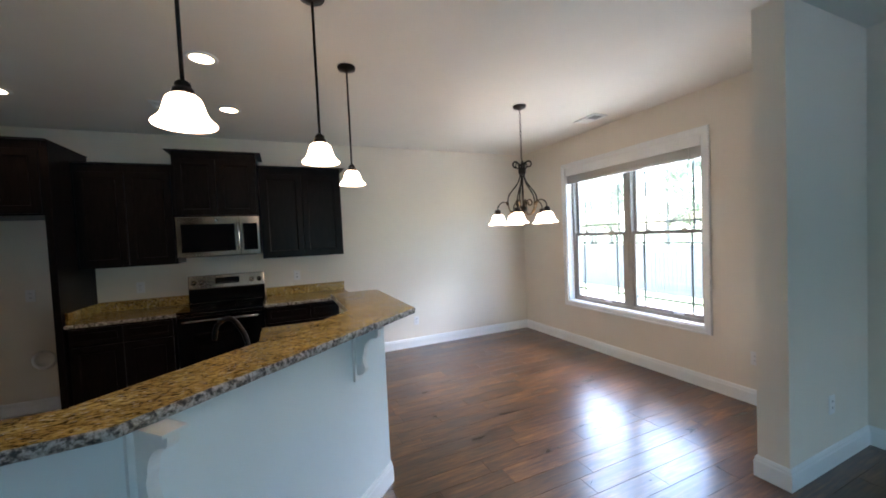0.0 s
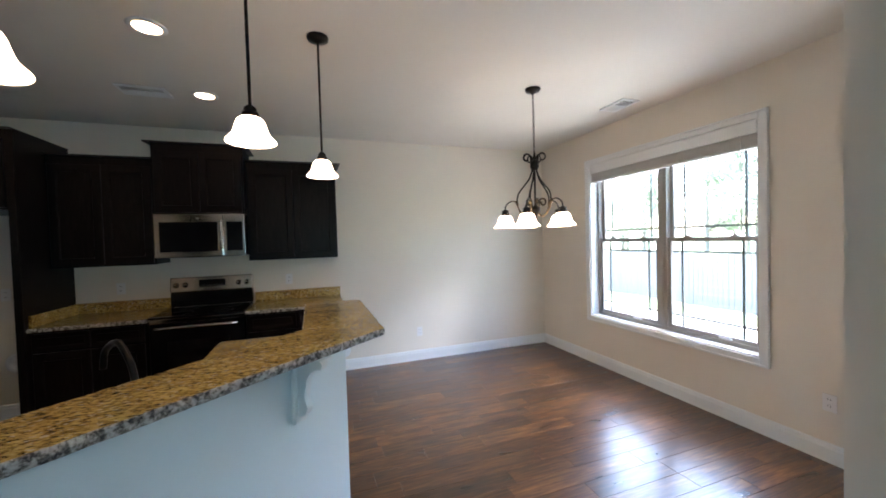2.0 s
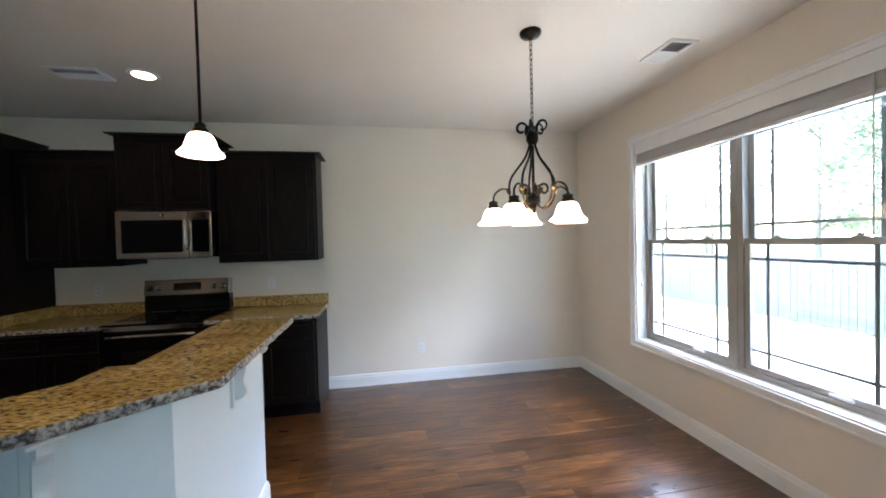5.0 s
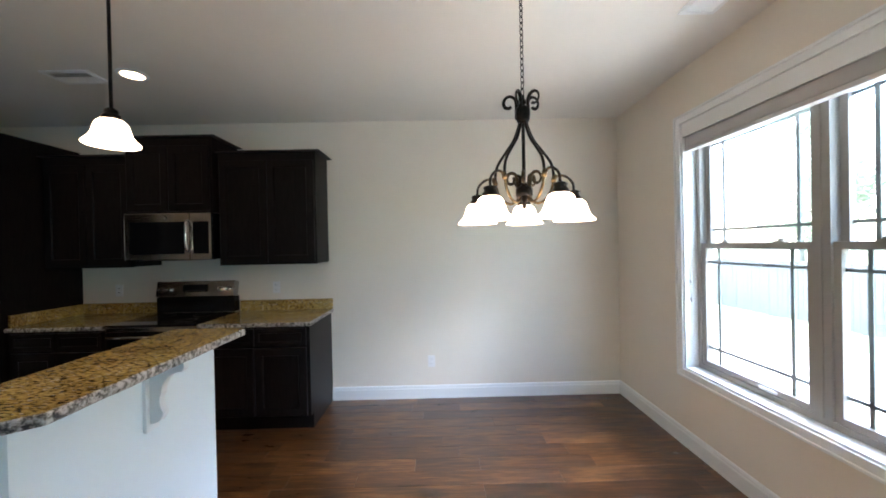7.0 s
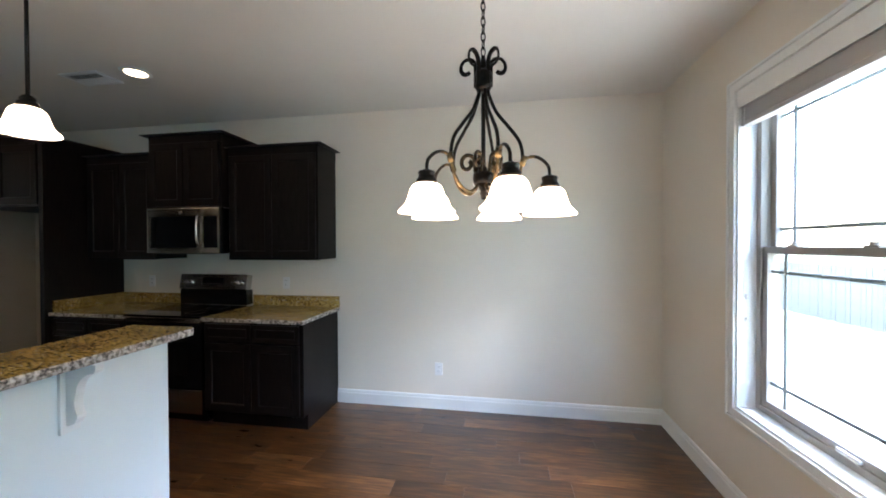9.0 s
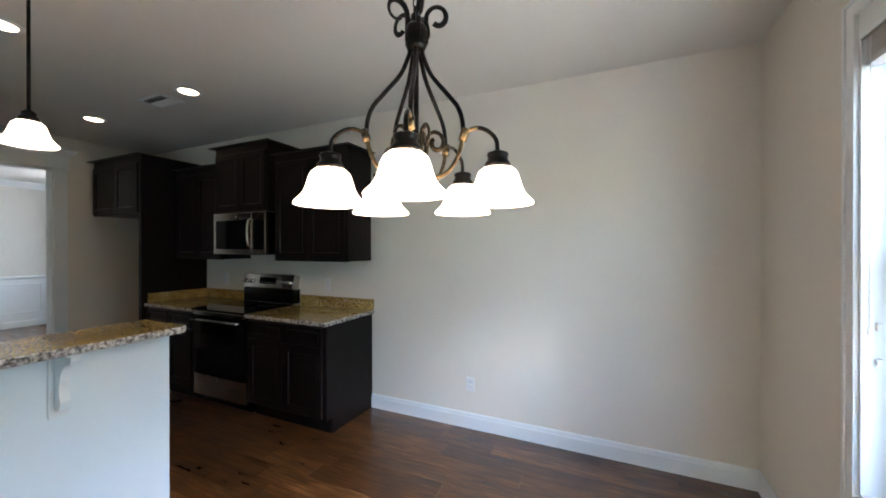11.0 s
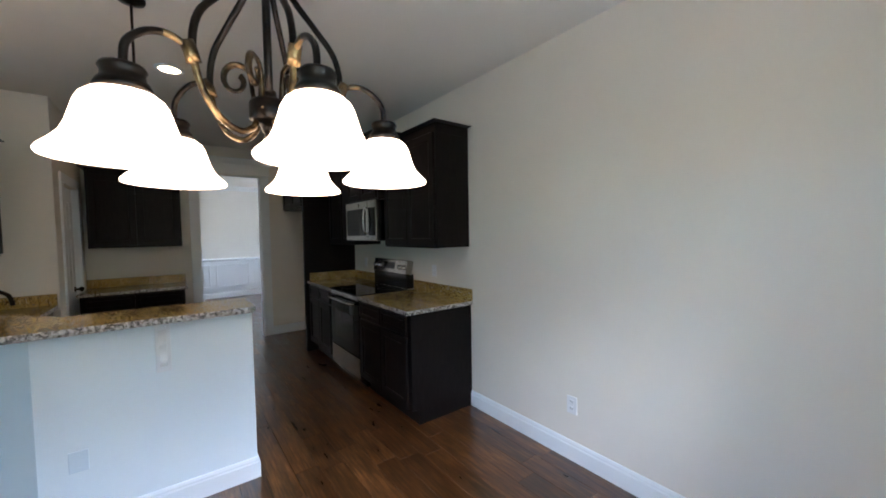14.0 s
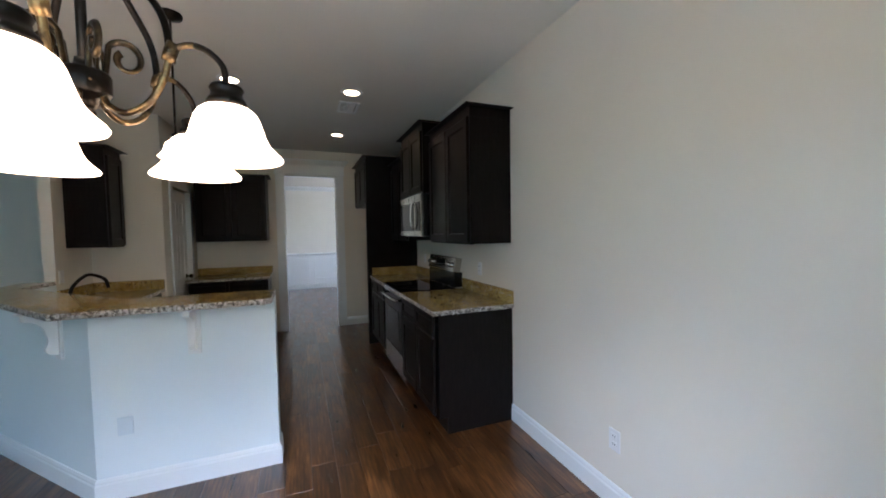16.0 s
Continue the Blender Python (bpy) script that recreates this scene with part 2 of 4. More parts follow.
def sweep(bm, path, profile, base=0.0, closed=False):
    """A profile of (out, up) carried along a plan path; out is to the right of the way."""
    k = len(path)
    rings = []
    for i, p in enumerate(path):
        p = Vector(p)
        prev = Vector(path[i - 1]) if i or closed else None
        nxt = Vector(path[(i + 1) % k]) if i < k - 1 or closed else None
        dirs = [d.normalized() for d in ((p - prev) if prev else None, (nxt - p) if nxt else None) if d]
        normals = [Vector((d.y, -d.x)) for d in dirs]
        if len(normals) == 2:
            mid = (normals[0] + normals[1])
            mid = mid * (2 / mid.length_squared) if mid.length > 0.05 else normals[0]
        else:
            mid = normals[0]
        rings.append([bm.verts.new((p.x + mid.x * o, p.y + mid.y * o, base + u)) for o, u in profile])
    q = len(profile)
    faces = []
    for i in range(k if closed else k - 1):
        a, c = rings[i], rings[(i + 1) % k]
        for j in range(q):
            faces.append(bm.faces.new((a[j], a[(j + 1) % q], c[(j + 1) % q], c[j])))
    if not closed:
        faces += [bm.faces.new(rings[0][::-1]), bm.faces.new(rings[-1])]
    bmesh.ops.recalc_face_normals(bm, faces=faces)
    return bm


def lathe(bm, profile, at=(0, 0, 0), seg=28, matrix=None):
    rings = []
    made = []
    for r, z in profile:
        if r < 1e-5:
            ring = [bm.verts.new((0, 0, z))]
        else:
            ring = [bm.verts.new((r * math.cos(2 * math.pi * i / seg), r * math.sin(2 * math.pi * i / seg), z)) for i in range(seg)]
        rings.append(ring)
        made += ring
    for a, c in zip(rings, rings[1:]):
        for i in range(seg):
            j = (i + 1) % seg
            if len(a) == 1 and len(c) > 1:
                f = bm.faces.new((a[0], c[i], c[j]))
            elif len(c) == 1 and len(a) > 1:
                f = bm.faces.new((a[i], a[j], c[0]))
            elif len(a) > 1:
                f = bm.faces.new((a[i], a[j], c[j], c[i]))
            f.smooth = True
    m = Matrix.Translation(at) @ (matrix or Matrix.Identity(4))
    bmesh.ops.transform(bm, matrix=m, verts=made)
    return bm


def tube(bm, pts, radius, seg=10, flat=1.0):
    pts = [Vector(p) for p in pts]
    up = Vector((0, 0, 1))
    rings = []
    side = None
    for i, p in enumerate(pts):
        d = (pts[min(i + 1, len(pts) - 1)] - pts[max(i - 1, 0)]).normalized()
        if side is None:
            side = d.cross(up if abs(d.z) < 0.9 else Vector((1, 0, 0))).normalized()
        side = (side - d * side.dot(d)).normalized()
        other = d.cross(side)
        r = radius(i / (len(pts) - 1)) if callable(radius) else radius
        rings.append([bm.verts.new(p + side * (r * math.cos(2 * math.pi * k / seg)) + other * (r * flat * math.sin(2 * math.pi * k / seg))) for k in range(seg)])
    faces = []
    for a, c in zip(rings, rings[1:]):
        for k in range(seg):
            faces.append(bm.faces.new((a[k], a[(k + 1) % seg], c[(k + 1) % seg], c[k])))
    faces += [bm.faces.new(rings[0][::-1]), bm.faces.new(rings[-1])]
    for f in faces:
        f.smooth = True
    bmesh.ops.recalc_face_normals(bm, faces=faces)
    return bm


def spline(ctrl, steps=10):
    """Catmull-Rom through control points."""
    c = [Vector(p) for p in ctrl]
    c = [c[0] * 2 - c[1]] + c + [c[-1] * 2 - c[-2]]
    out = []
    for i in range(1, len(c) - 2):
        for s in range(steps):
            t = s / steps
            a, b, d, e = c[i - 1], c[i], c[i + 1], c[i + 2]
            out.append(0.5 * ((2 * b) + (d - a) * t + (2 * a - 5 * b + 4 * d - e) * t * t + (3 * b - a - 3 * d + e) * t ** 3))
    out.append(c[-2])
    return out


def mesh_of(name, bm, mat):
    me = bpy.data.meshes.new(name)
    bm.to_mesh(me)
    bm.free()
    for x in (mat if isinstance(mat, (list, tuple)) else [mat]):
        me.materials.append(x)
    return me


def thing(name, at, label, category, group=""):
    ob = new(name)
    ob.location = at
    ob.empty_display_size = 0.1
    ORIGIN[ob] = Vector(at)
    return tagged(ob, label, category, group)


def part(name, bm, mat, parent, label="", local=False):
    """One mesh under a thing or part. The bmesh is in world metres, unless local."""
    o = ORIGIN[parent]
    if not local:
        bmesh.ops.translate(bm, vec=-o, verts=bm.verts)
    ob = new(name, mesh_of(name, bm, mat))
    ob.parent = parent
    ORIGIN[ob] = o
    if label:
        ob["label"] = label
    return ob


def solid(name, bm, mat, label, category="", group="", kind="", at=(0, 0, 0)):
    """A thing of one mesh, or a piece of the setting."""
    if at != (0, 0, 0):
        bmesh.ops.translate(bm, vec=-Vector(at), verts=bm.verts)
    ob = new(name, mesh_of(name, bm, mat))
    ob.location = at
    ORIGIN[ob] = Vector(at)
    return tagged(ob, label, category, group, kind)


def structure(name, bm, mat, label, category=""):
    return solid(name, bm, mat, label, category, "", "structure")


# ---- plan ----
X_E, Y_N, X_W, CEILING = 3.512, 5.0, -3.05, 2.768
STUB_X, STUB_Y0, STUB_Y1 = 2.50, 1.215, 1.37
SOUTH, WEST_LIVING = -4.3, -3.3
KNEE_X, KNEE_END, KNEE_DIAG, KNEE_Y = 0.470, 3.310, 1.905, 1.40
W2_Y, W2_X, PANTRY_X, PANTRY_Y = 1.48, -1.15, -1.75, 2.10
PD0, PD1 = -2.74, -2.04
DOOR_Y0, DOOR_Y1, DOOR_Z = 3.25, 4.04, 2.385
FZ = -0.024
GZ = -0.75
WIN_Y0, WIN_Y1, WIN_Z0, WIN_Z1 = 2.246, 4.02, 0.556, 2.368
T = 0.14
FAR_X, FAR_N = -7.6, 5.75

# ---- structure ----
structure("wall_north", boxes((X_W - T, X_E, Y_N, Y_N + T, FZ, CEILING)), WALL, "cream painted drywall wall behind the cabinets", "wall")
TE = 0.19
east = boxes((X_E, X_E + TE, WIN_Y1, Y_N + T, FZ, CEILING), (X_E, X_E + TE, SOUTH, WIN_Y0, FZ, CEILING),
             (X_E, X_E + TE, WIN_Y0, WIN_Y1, FZ, WIN_Z0), (X_E, X_E + TE, WIN_Y0, WIN_Y1, WIN_Z1, CEILING))
structure("wall_east", east, WALL, "cream painted wall with a wide double window", "wall")
structure("wall_stub", boxes((STUB_X, X_E, STUB_Y0, STUB_Y1, FZ, CEILING)), WALL, "short cream wall stub between dining area and living room", "wall")
west = boxes((X_W - T, X_W, W2_Y, DOOR_Y0, FZ, CEILING), (X_W - T, X_W, DOOR_Y1, Y_N, FZ, CEILING), (X_W - T, X_W, DOOR_Y0, DOOR_Y1, DOOR_Z, CEILING))
structure("wall_west", west, WALL, "cream painted wall with a tall cased opening", "wall")
structure("wall_pantry_side", boxes((PANTRY_X - T, PANTRY_X, W2_Y - T, PANTRY_Y, FZ, CEILING)), WALL, "cream painted pantry wall beside the sink counter", "wall")
structure("wall_pantry_front", boxes((PD1, PANTRY_X - T, PANTRY_Y - T, PANTRY_Y, FZ, CEILING)), WALL, "cream painted pantry wall beside the door", "wall")
structure("wall_pantry_end", boxes((X_W, PD0, PANTRY_Y - T, PANTRY_Y, FZ, CEILING)), WALL, "cream painted pantry wall by the nook", "wall")
structure("wall_pantry_head", boxes((PD0, PD1, PANTRY_Y - T, PANTRY_Y, 2.06, CEILING)), WALL, "cream painted wall above the pantry door", "wall")
structure("wall_kitchen_south", boxes((PANTRY_X - T, W2_X, KNEE_Y, W2_Y, FZ, CEILING)), WALL, "cream painted wall at the end of the bar", "wall")
structure("wall_living_south", boxes((WEST_LIVING, X_E + T, SOUTH - T, SOUTH, FZ, 0.55), (WEST_LIVING, X_E + T, SOUTH - T, SOUTH, 1.42, CEILING),
                                     (WEST_LIVING, 0.4, SOUTH - T, SOUTH, 0.55, 1.42), (1.6, X_E + T, SOUTH - T, SOUTH, 0.55, 1.42)), WALL, "cream painted living room wall", "wall")
structure("wall_living_west", boxes((WEST_LIVING - T, WEST_LIVING, SOUTH, KNEE_Y, FZ, CEILING)), WALL, "cream painted living room end wall", "wall")
structure("wall_living_north", boxes((X_W, PANTRY_X - T, KNEE_Y, W2_Y, FZ, CEILING)), WALL, "cream painted living room wall", "wall")
structure("wall_far_west", boxes((FAR_X - T, FAR_X, KNEE_Y, FAR_N + T, FZ, CEILING)), FAR_WALL, "pale painted wall of the room beyond", "wall")
FW0, FW1 = -6.2, -5.2
structure("wall_far_north", boxes((FAR_X, FW0, FAR_N, FAR_N + T, FZ, CEILING), (FW1, X_W - T, FAR_N, FAR_N + T, FZ, CEILING), (FW0, FW1, FAR_N, FAR_N + T, FZ, 1.02), (FW0, FW1, FAR_N, FAR_N + T, 2.35, CEILING)), FAR_WALL, "pale painted end wall of the room beyond, with a window opening", "wall")
structure("wall_far_east", boxes((X_W - T, X_W, Y_N + T + 0.001, FAR_N + T, FZ, CEILING)), FAR_WALL, "pale painted short wall of the room beyond", "wall")
structure("wall_far_south", boxes((FAR_X, X_W, KNEE_Y, W2_Y, FZ, CEILING)), FAR_WALL, "pale painted wall of the room beyond", "wall")
structure("ceiling", boxes((FAR_X - T, X_E + T, KNEE_Y, Y_N + T, CEILING, CEILING + 0.2), (FAR_X - T, X_W, Y_N + T, FAR_N + T, CEILING, CEILING + 0.2), (WEST_LIVING - T, X_E + T, SOUTH - T, KNEE_Y, CEILING, CEILING + 0.2)), CEIL, "smooth off-white painted ceiling", "ceiling")
floor = structure("floor", boxes((FAR_X - T, X_E + 0.02, KNEE_Y, Y_N + T, -0.25, FZ - 0.013), (FAR_X - T, X_W, Y_N + T, FAR_N + T, -0.25, FZ - 0.013), (WEST_LIVING - T, X_E + 0.02, SOUTH - T, KNEE_Y, -0.25, FZ - 0.013)), SLOT, "dark brown hardwood plank floor with a satin sheen", "floor")

structure("porch_roof", boxes((FAR_X - 0.3, X_W, FAR_N + T + 0.001, FAR_N + 1.55, CEILING - 0.10, CEILING + 0.06)), TRIM, "white boarded porch roof outside the far room", "roof")

structure("porch_floor", boxes((FAR_X - 0.3, X_W, FAR_N + T + 0.001, FAR_N + 1.75, GZ + 0.004, -0.28)), CONCRETE, "grey concrete porch slab outside the far room", "porch")

knee_pts = [(KNEE_X, KNEE_END), (KNEE_X, KNEE_X + KNEE_DIAG), (KNEE_Y - KNEE_DIAG, KNEE_Y), (W2_X, KNEE_Y), (W2_X, W2_Y),
            (KNEE_Y - KNEE_DIAG - 0.06, W2_Y), (KNEE_X - 0.145, KNEE_X + KNEE_DIAG + 0.06), (KNEE_X - 0.145, KNEE_END)]
structure("knee_wall", prism(bmesh.new(), knee_pts, FZ, 1.055), KNEE, "white painted knee wall under the granite bar", "wall")

BASE = [(0, 0), (0.015, 0), (0.015, 0.095), (0.011, 0.105), (0.011, 0.115), (0.006, 0.128), (0.0, 0.13)]


def baseboard(path, label="white painted moulded baseboard"):
    structure("baseboard", sweep(bmesh.new(), path, BASE, FZ), TRIM, label, "baseboard")


baseboard([(0.60, Y_N), (X_E, Y_N), (X_E, STUB_Y1), (STUB_X, STUB_Y1), (STUB_X, STUB_Y0), (X_E, STUB_Y0), (X_E, 1.06)])
baseboard([(W2_X, KNEE_Y), (KNEE_Y - KNEE_DIAG, KNEE_Y), (KNEE_X, KNEE_X + KNEE_DIAG), (KNEE_X, KNEE_END), (KNEE_X - 0.145, KNEE_END)])
baseboard([(X_W, DOOR_Y1 + 0.10), (X_W, Y_N), (-1.91, Y_N)])
baseboard([(FAR_X, W2_Y), (FAR_X, FAR_N), (X_W - T, FAR_N)])

# ---- openings, casings, windows ----
# cased opening to the far room
opening = thing("door_1", (X_W, (DOOR_Y0 + DOOR_Y1) / 2, 0), "white painted casing with crowned header round an open doorway", "door frame")
opening["kind"] = "structure"
part("jamb", boxes((X_W - T - 0.005, X_W + 0.005, DOOR_Y0 - 0.001, DOOR_Y0 + 0.018, FZ, DOOR_Z)), TRIM, opening)
part("jamb", boxes((X_W - T - 0.005, X_W + 0.005, DOOR_Y1 - 0.018, DOOR_Y1 + 0.001, FZ, DOOR_Z)), TRIM, opening)
part("head_jamb", boxes((X_W - T - 0.005, X_W + 0.005, DOOR_Y0 + 0.018, DOOR_Y1 - 0.018, DOOR_Z - 0.018, DOOR_Z)), TRIM, opening)
for y0, y1 in ((DOOR_Y0 - 0.105, DOOR_Y0 + 0.006), (DOOR_Y1 - 0.006, DOOR_Y1 + 0.105)):
    part("casing", boxes((X_W + 0.001, X_W + 0.022, y0, y1, FZ, DOOR_Z + 0.004), bevel=0.004), TRIM, opening)
part("header", boxes((X_W + 0.001, X_W + 0.026, DOOR_Y0 - 0.115, DOOR_Y1 + 0.115, DOOR_Z + 0.004, DOOR_Z + 0.145), (X_W + 0.001, X_W + 0.036, DOOR_Y0 - 0.125, DOOR_Y1 + 0.125, DOOR_Z + 0.004, DOOR_Z + 0.022), bevel=0.003), TRIM, opening)
CROWN = [(0, 0), (0.008, 0), (0.012, 0.014), (0.030, 0.030), (0.050, 0.058), (0.056, 0.070), (0.066, 0.074), (0.066, 0.088), (0, 0.088)]
part("crown", sweep(bmesh.new(), [(X_W + 0.001, DOOR_Y0 - 0.115), (X_W + 0.026, DOOR_Y0 - 0.115), (X_W + 0.026, DOOR_Y1 + 0.115), (X_W + 0.001, DOOR_Y1 + 0.115)], CROWN, DOOR_Z + 0.145), TRIM, opening)


def panel_door_bm(w, h, t, rows, stile=0.11):
    """A slab with sunk and fielded panels; front is -y, hinge edge at x 0."""
    bm = bmesh.new()
    box(bm, 0, w, -t + 0.006, 0, 0, h)
    z = 0.0
    cols = [(stile, w / 2 - 0.045), (w / 2 + 0.045, w - stile)]
    xs = [(0, stile), (w / 2 - 0.045, w / 2 + 0.045), (w - stile, w)]
    for x0, x1 in xs:
        box(bm, x0, x1, -t, -t + 0.008, 0, h)
    edges = [0.0] + [v for r in rows for v in r] + [h]
    for k in range(0, len(edges), 2):
        for x0, x1 in cols:
            box(bm, x0, x1, -t, -t + 0.008, edges[k], edges[k + 1])
    for r0, r1 in rows:
        for x0, x1 in cols:
            box(bm, x0 + 0.025, x1 - 0.025, -t + 0.001, -t + 0.008, r0 + 0.025, r1 - 0.025, bevel=0.003)
    return bm


pantry = thing("door_2", (-2.39, PANTRY_Y - 0.05, 0), "closed white six-panel pantry door with a dark knob", "door")
pantry["kind"] = "structure"
leaf = panel_door_bm(0.69, 2.05, 0.035, [(0.22, 0.78), (0.94, 1.50), (1.62, 1.90)])
bmesh.ops.transform(leaf, matrix=pose(PD1 - 0.005, PANTRY_Y - 0.075, FZ + 0.012, 0, 0, 180), verts=leaf.verts)
leaf_ob = part("door_leaf", leaf, TRIM, pantry)
knob = lathe(bmesh.new(), [(0, 0.0), (0.032, 0.0), (0.032, 0.006), (0.012, 0.010), (0.011, 0.032), (0.022, 0.040), (0.029, 0.052), (0.026, 0.066), (0.014, 0.074), (0, 0.076)], (-2.66, PANTRY_Y - 0.04, 0.94), 18, pose(0, 0, 0, -90))
part("knob", knob, BRONZE, leaf_ob, "dark bronze door knob")
part("jamb", boxes((PD0, PD0 + 0.005, PANTRY_Y - T, PANTRY_Y + 0.003, FZ, 2.045)), TRIM, pantry)
part("jamb", boxes((PD1 - 0.005, PD1, PANTRY_Y - T, PANTRY_Y + 0.003, FZ, 2.045)), TRIM, pantry)
for x0, x1 in ((PD0 - 0.085, PD0 + 0.005), (PD1 - 0.005, PD1 + 0.085)):
    part("casing", boxes((x0, x1, PANTRY_Y + 0.001, PANTRY_Y + 0.02, FZ, 2.045), bevel=0.004), TRIM, pantry)
part("casing", boxes((PD0 - 0.085, PD1 + 0.085, PANTRY_Y + 0.001, PANTRY_Y + 0.02, 2.047, 2.137), bevel=0.004), TRIM, pantry)

# dining window: two double-hung units under one casing
window = thing("window_1", (X_E, (WIN_Y0 + WIN_Y1) / 2, WIN_Z0), "white cased double window with tan sashes and prairie grilles", "window")
window["kind"] = "structure"
CW = 0.055


def frame_ring(bm, x0, x1, y0, y1, z0, z1, w, bevel=0.0):
    box(bm, x0, x1, y0, y0 + w, z0, z1, bevel)
    box(bm, x0, x1, y1 - w, y1, z0, z1, bevel)
    box(bm, x0, x1, y0 + w, y1 - w, z0, z0 + w, bevel)
    box(bm, x0, x1, y0 + w, y1 - w, z1 - w, z1, bevel)
    return bm


part("casing", frame_ring(bmesh.new(), X_E - 0.020, X_E - 0.001, WIN_Y0 - CW, WIN_Y1 + CW, WIN_Z0 - CW, WIN_Z1 + CW, CW, 0.004), TRIM, window)
part("back_band", frame_ring(bmesh.new(), X_E - 0.028, X_E - 0.0005, WIN_Y0 - CW - 0.006, WIN_Y1 + CW + 0.006, WIN_Z0 - CW - 0.006, WIN_Z1 + CW + 0.006, 0.016, 0.005), TRIM, window)
part("jamb", frame_ring(bmesh.new(), X_E - 0.004, X_E + 0.10, WIN_Y0 - 0.001, WIN_Y1 + 0.001, WIN_Z0 - 0.001, WIN_Z1 + 0.001, 0.014), TRIM, window)
part("window_frame", frame_ring(bmesh.new(), X_E + 0.090, X_E + 0.180, WIN_Y0 + 0.013, WIN_Y1 - 0.013, WIN_Z0 + 0.013, WIN_Z1 - 0.013, 0.035, 0.003), VINYL, window, "tan vinyl window frame")
MID_Y, MEET = 3.133, 1.465
part("mullion", boxes((X_E + 0.088, X_E + 0.180, MID_Y - 0.045, MID_Y + 0.045, WIN_Z0 + 0.048, WIN_Z1 - 0.048), (X_E + 0.083, X_E + 0.091, MID_Y - 0.006, MID_Y + 0.006, WIN_Z0 + 0.048, WIN_Z1 - 0.048), bevel=0.002), VINYL, window)
for y0, y1 in ((WIN_Y0 + 0.048, MID_Y - 0.045), (MID_Y + 0.045, WIN_Y1 - 0.048)):
    for z0, z1, xo, low in ((WIN_Z0 + 0.046, MEET + 0.02, X_E + 0.100, True), (MEET - 0.022, WIN_Z1 - 0.046, X_E + 0.140, False)):
        s = 0.036
        sash = part("sash", frame_ring(bmesh.new(), xo, xo + 0.034, y0, y1, z0, z1, s, 0.003), VINYL, window, "tan vinyl sash")
        pane = part("pane", boxes((xo + 0.014, xo + 0.018, y0 + s, y1 - s, z0 + s, z1 - s)), GLASS, sash)
        pane.visible_shadow = False
        g0, g1, h0, h1 = y0 + s, y1 - s, z0 + s, z1 - s
        for y in (g0 + 0.10, g1 - 0.10):
            part("grille_bar", boxes((xo + 0.0185, xo + 0.026, y - 0.010, y + 0.010, h0, h1)), GRILLE, sash)
        for z in ((h0 + 0.10, h1 - 0.10)):
            part("grille_bar", boxes((xo + 0.0190, xo + 0.0255, g0, g1, z - 0.009, z + 0.009)), GRILLE, sash)
        if low:
            for f in (0.25, 0.75):
                y = y0 + (y1 - y0) * f
                lock = boxes((xo + 0.004, xo + 0.030, y - 0.030, y + 0.030, MEET + 0.020, MEET + 0.028), bevel=0.002)
                lathe(lock, [(0, 0.016), (0.013, 0.014), (0.014, 0.0)], (xo + 0.017, y, MEET + 0.028), 12)
                part("sash_lock", lock, VINYL, sash)
            for f in (0.33,):
                y = y0 + (y1 - y0) * f
                part("sash_lift", boxes((xo - 0.018, xo, y - 0.05, y + 0.05, z0 + 0.010, z0 + 0.022), (xo - 0.022, xo - 0.014, y - 0.05, y + 0.05, z0 + 0.014, z0 + 0.030), bevel=0.002), TRIM, sash)

blind = thing("window_blind", (X_E + 0.02, MID_Y, 2.34), "white slatted blind raised to the top of the window", "blind")
part("headrail", boxes((X_E + 0.004, X_E + 0.050, WIN_Y0 + 0.018, WIN_Y1 - 0.018, 2.300, 2.358), bevel=0.002), TRIM, blind)
part("valance", boxes((X_E - 0.010, X_E + 0.002, WIN_Y0 + 0.016, WIN_Y1 - 0.016, 2.262, 2.359), (X_E - 0.013, X_E + 0.002, WIN_Y0 + 0.016, WIN_Y1 - 0.016, 2.262, 2.274), bevel=0.003), TRIM, blind)
for k in range(17):
    z = 2.290 - 0.0060 * k
    dy = random.uniform(-0.002, 0.002)
    part("slat", boxes((X_E + 0.006 + random.uniform(-0.0015, 0.0015), X_E + 0.054, WIN_Y0 + 0.019 + dy, WIN_Y1 - 0.019 + dy, z - 0.0040, z)), BLIND, blind)
part("bottom_rail", boxes((X_E + 0.004, X_E + 0.055, WIN_Y0 + 0.019, WIN_Y1 - 0.019, 2.160, 2.186), bevel=0.004), BLIND, blind)
part("wand", tube(bmesh.new(), [(X_E + 0.003, WIN_Y0 + 0.13, 2.27), (X_E + 0.002, WIN_Y0 + 0.13, 1.9), (X_E + 0.003, WIN_Y0 + 0.13, 1.50)], 0.004, 6), PLASTIC, blind)
cord = bmesh.new()
tube(cord, [(X_E + 0.003, WIN_Y1 - 0.05, 2.27), (X_E + 0.002, WIN_Y1 - 0.05, 1.20)], 0.0018, 5)
lathe(cord, [(0, 0.0), (0.007, 0.004), (0.006, 0.03), (0, 0.034)], (X_E + 0.002, WIN_Y1 - 0.05, 1.17), 8)
part("cord", cord, PLASTIC, blind)
for z in (1.20, 1.07):
    solid("cord_cleat", boxes((X_E + 0.035, X_E + 0.050, WIN_Y1 - 0.028, WIN_Y1 - 0.0135, z - 0.014, z + 0.014), bevel=0.003), PLASTIC, "small white plastic cord cleat on the window jamb", "cleat", "cord cleats", "", (X_E + 0.042, WIN_Y1 - 0.02, z))

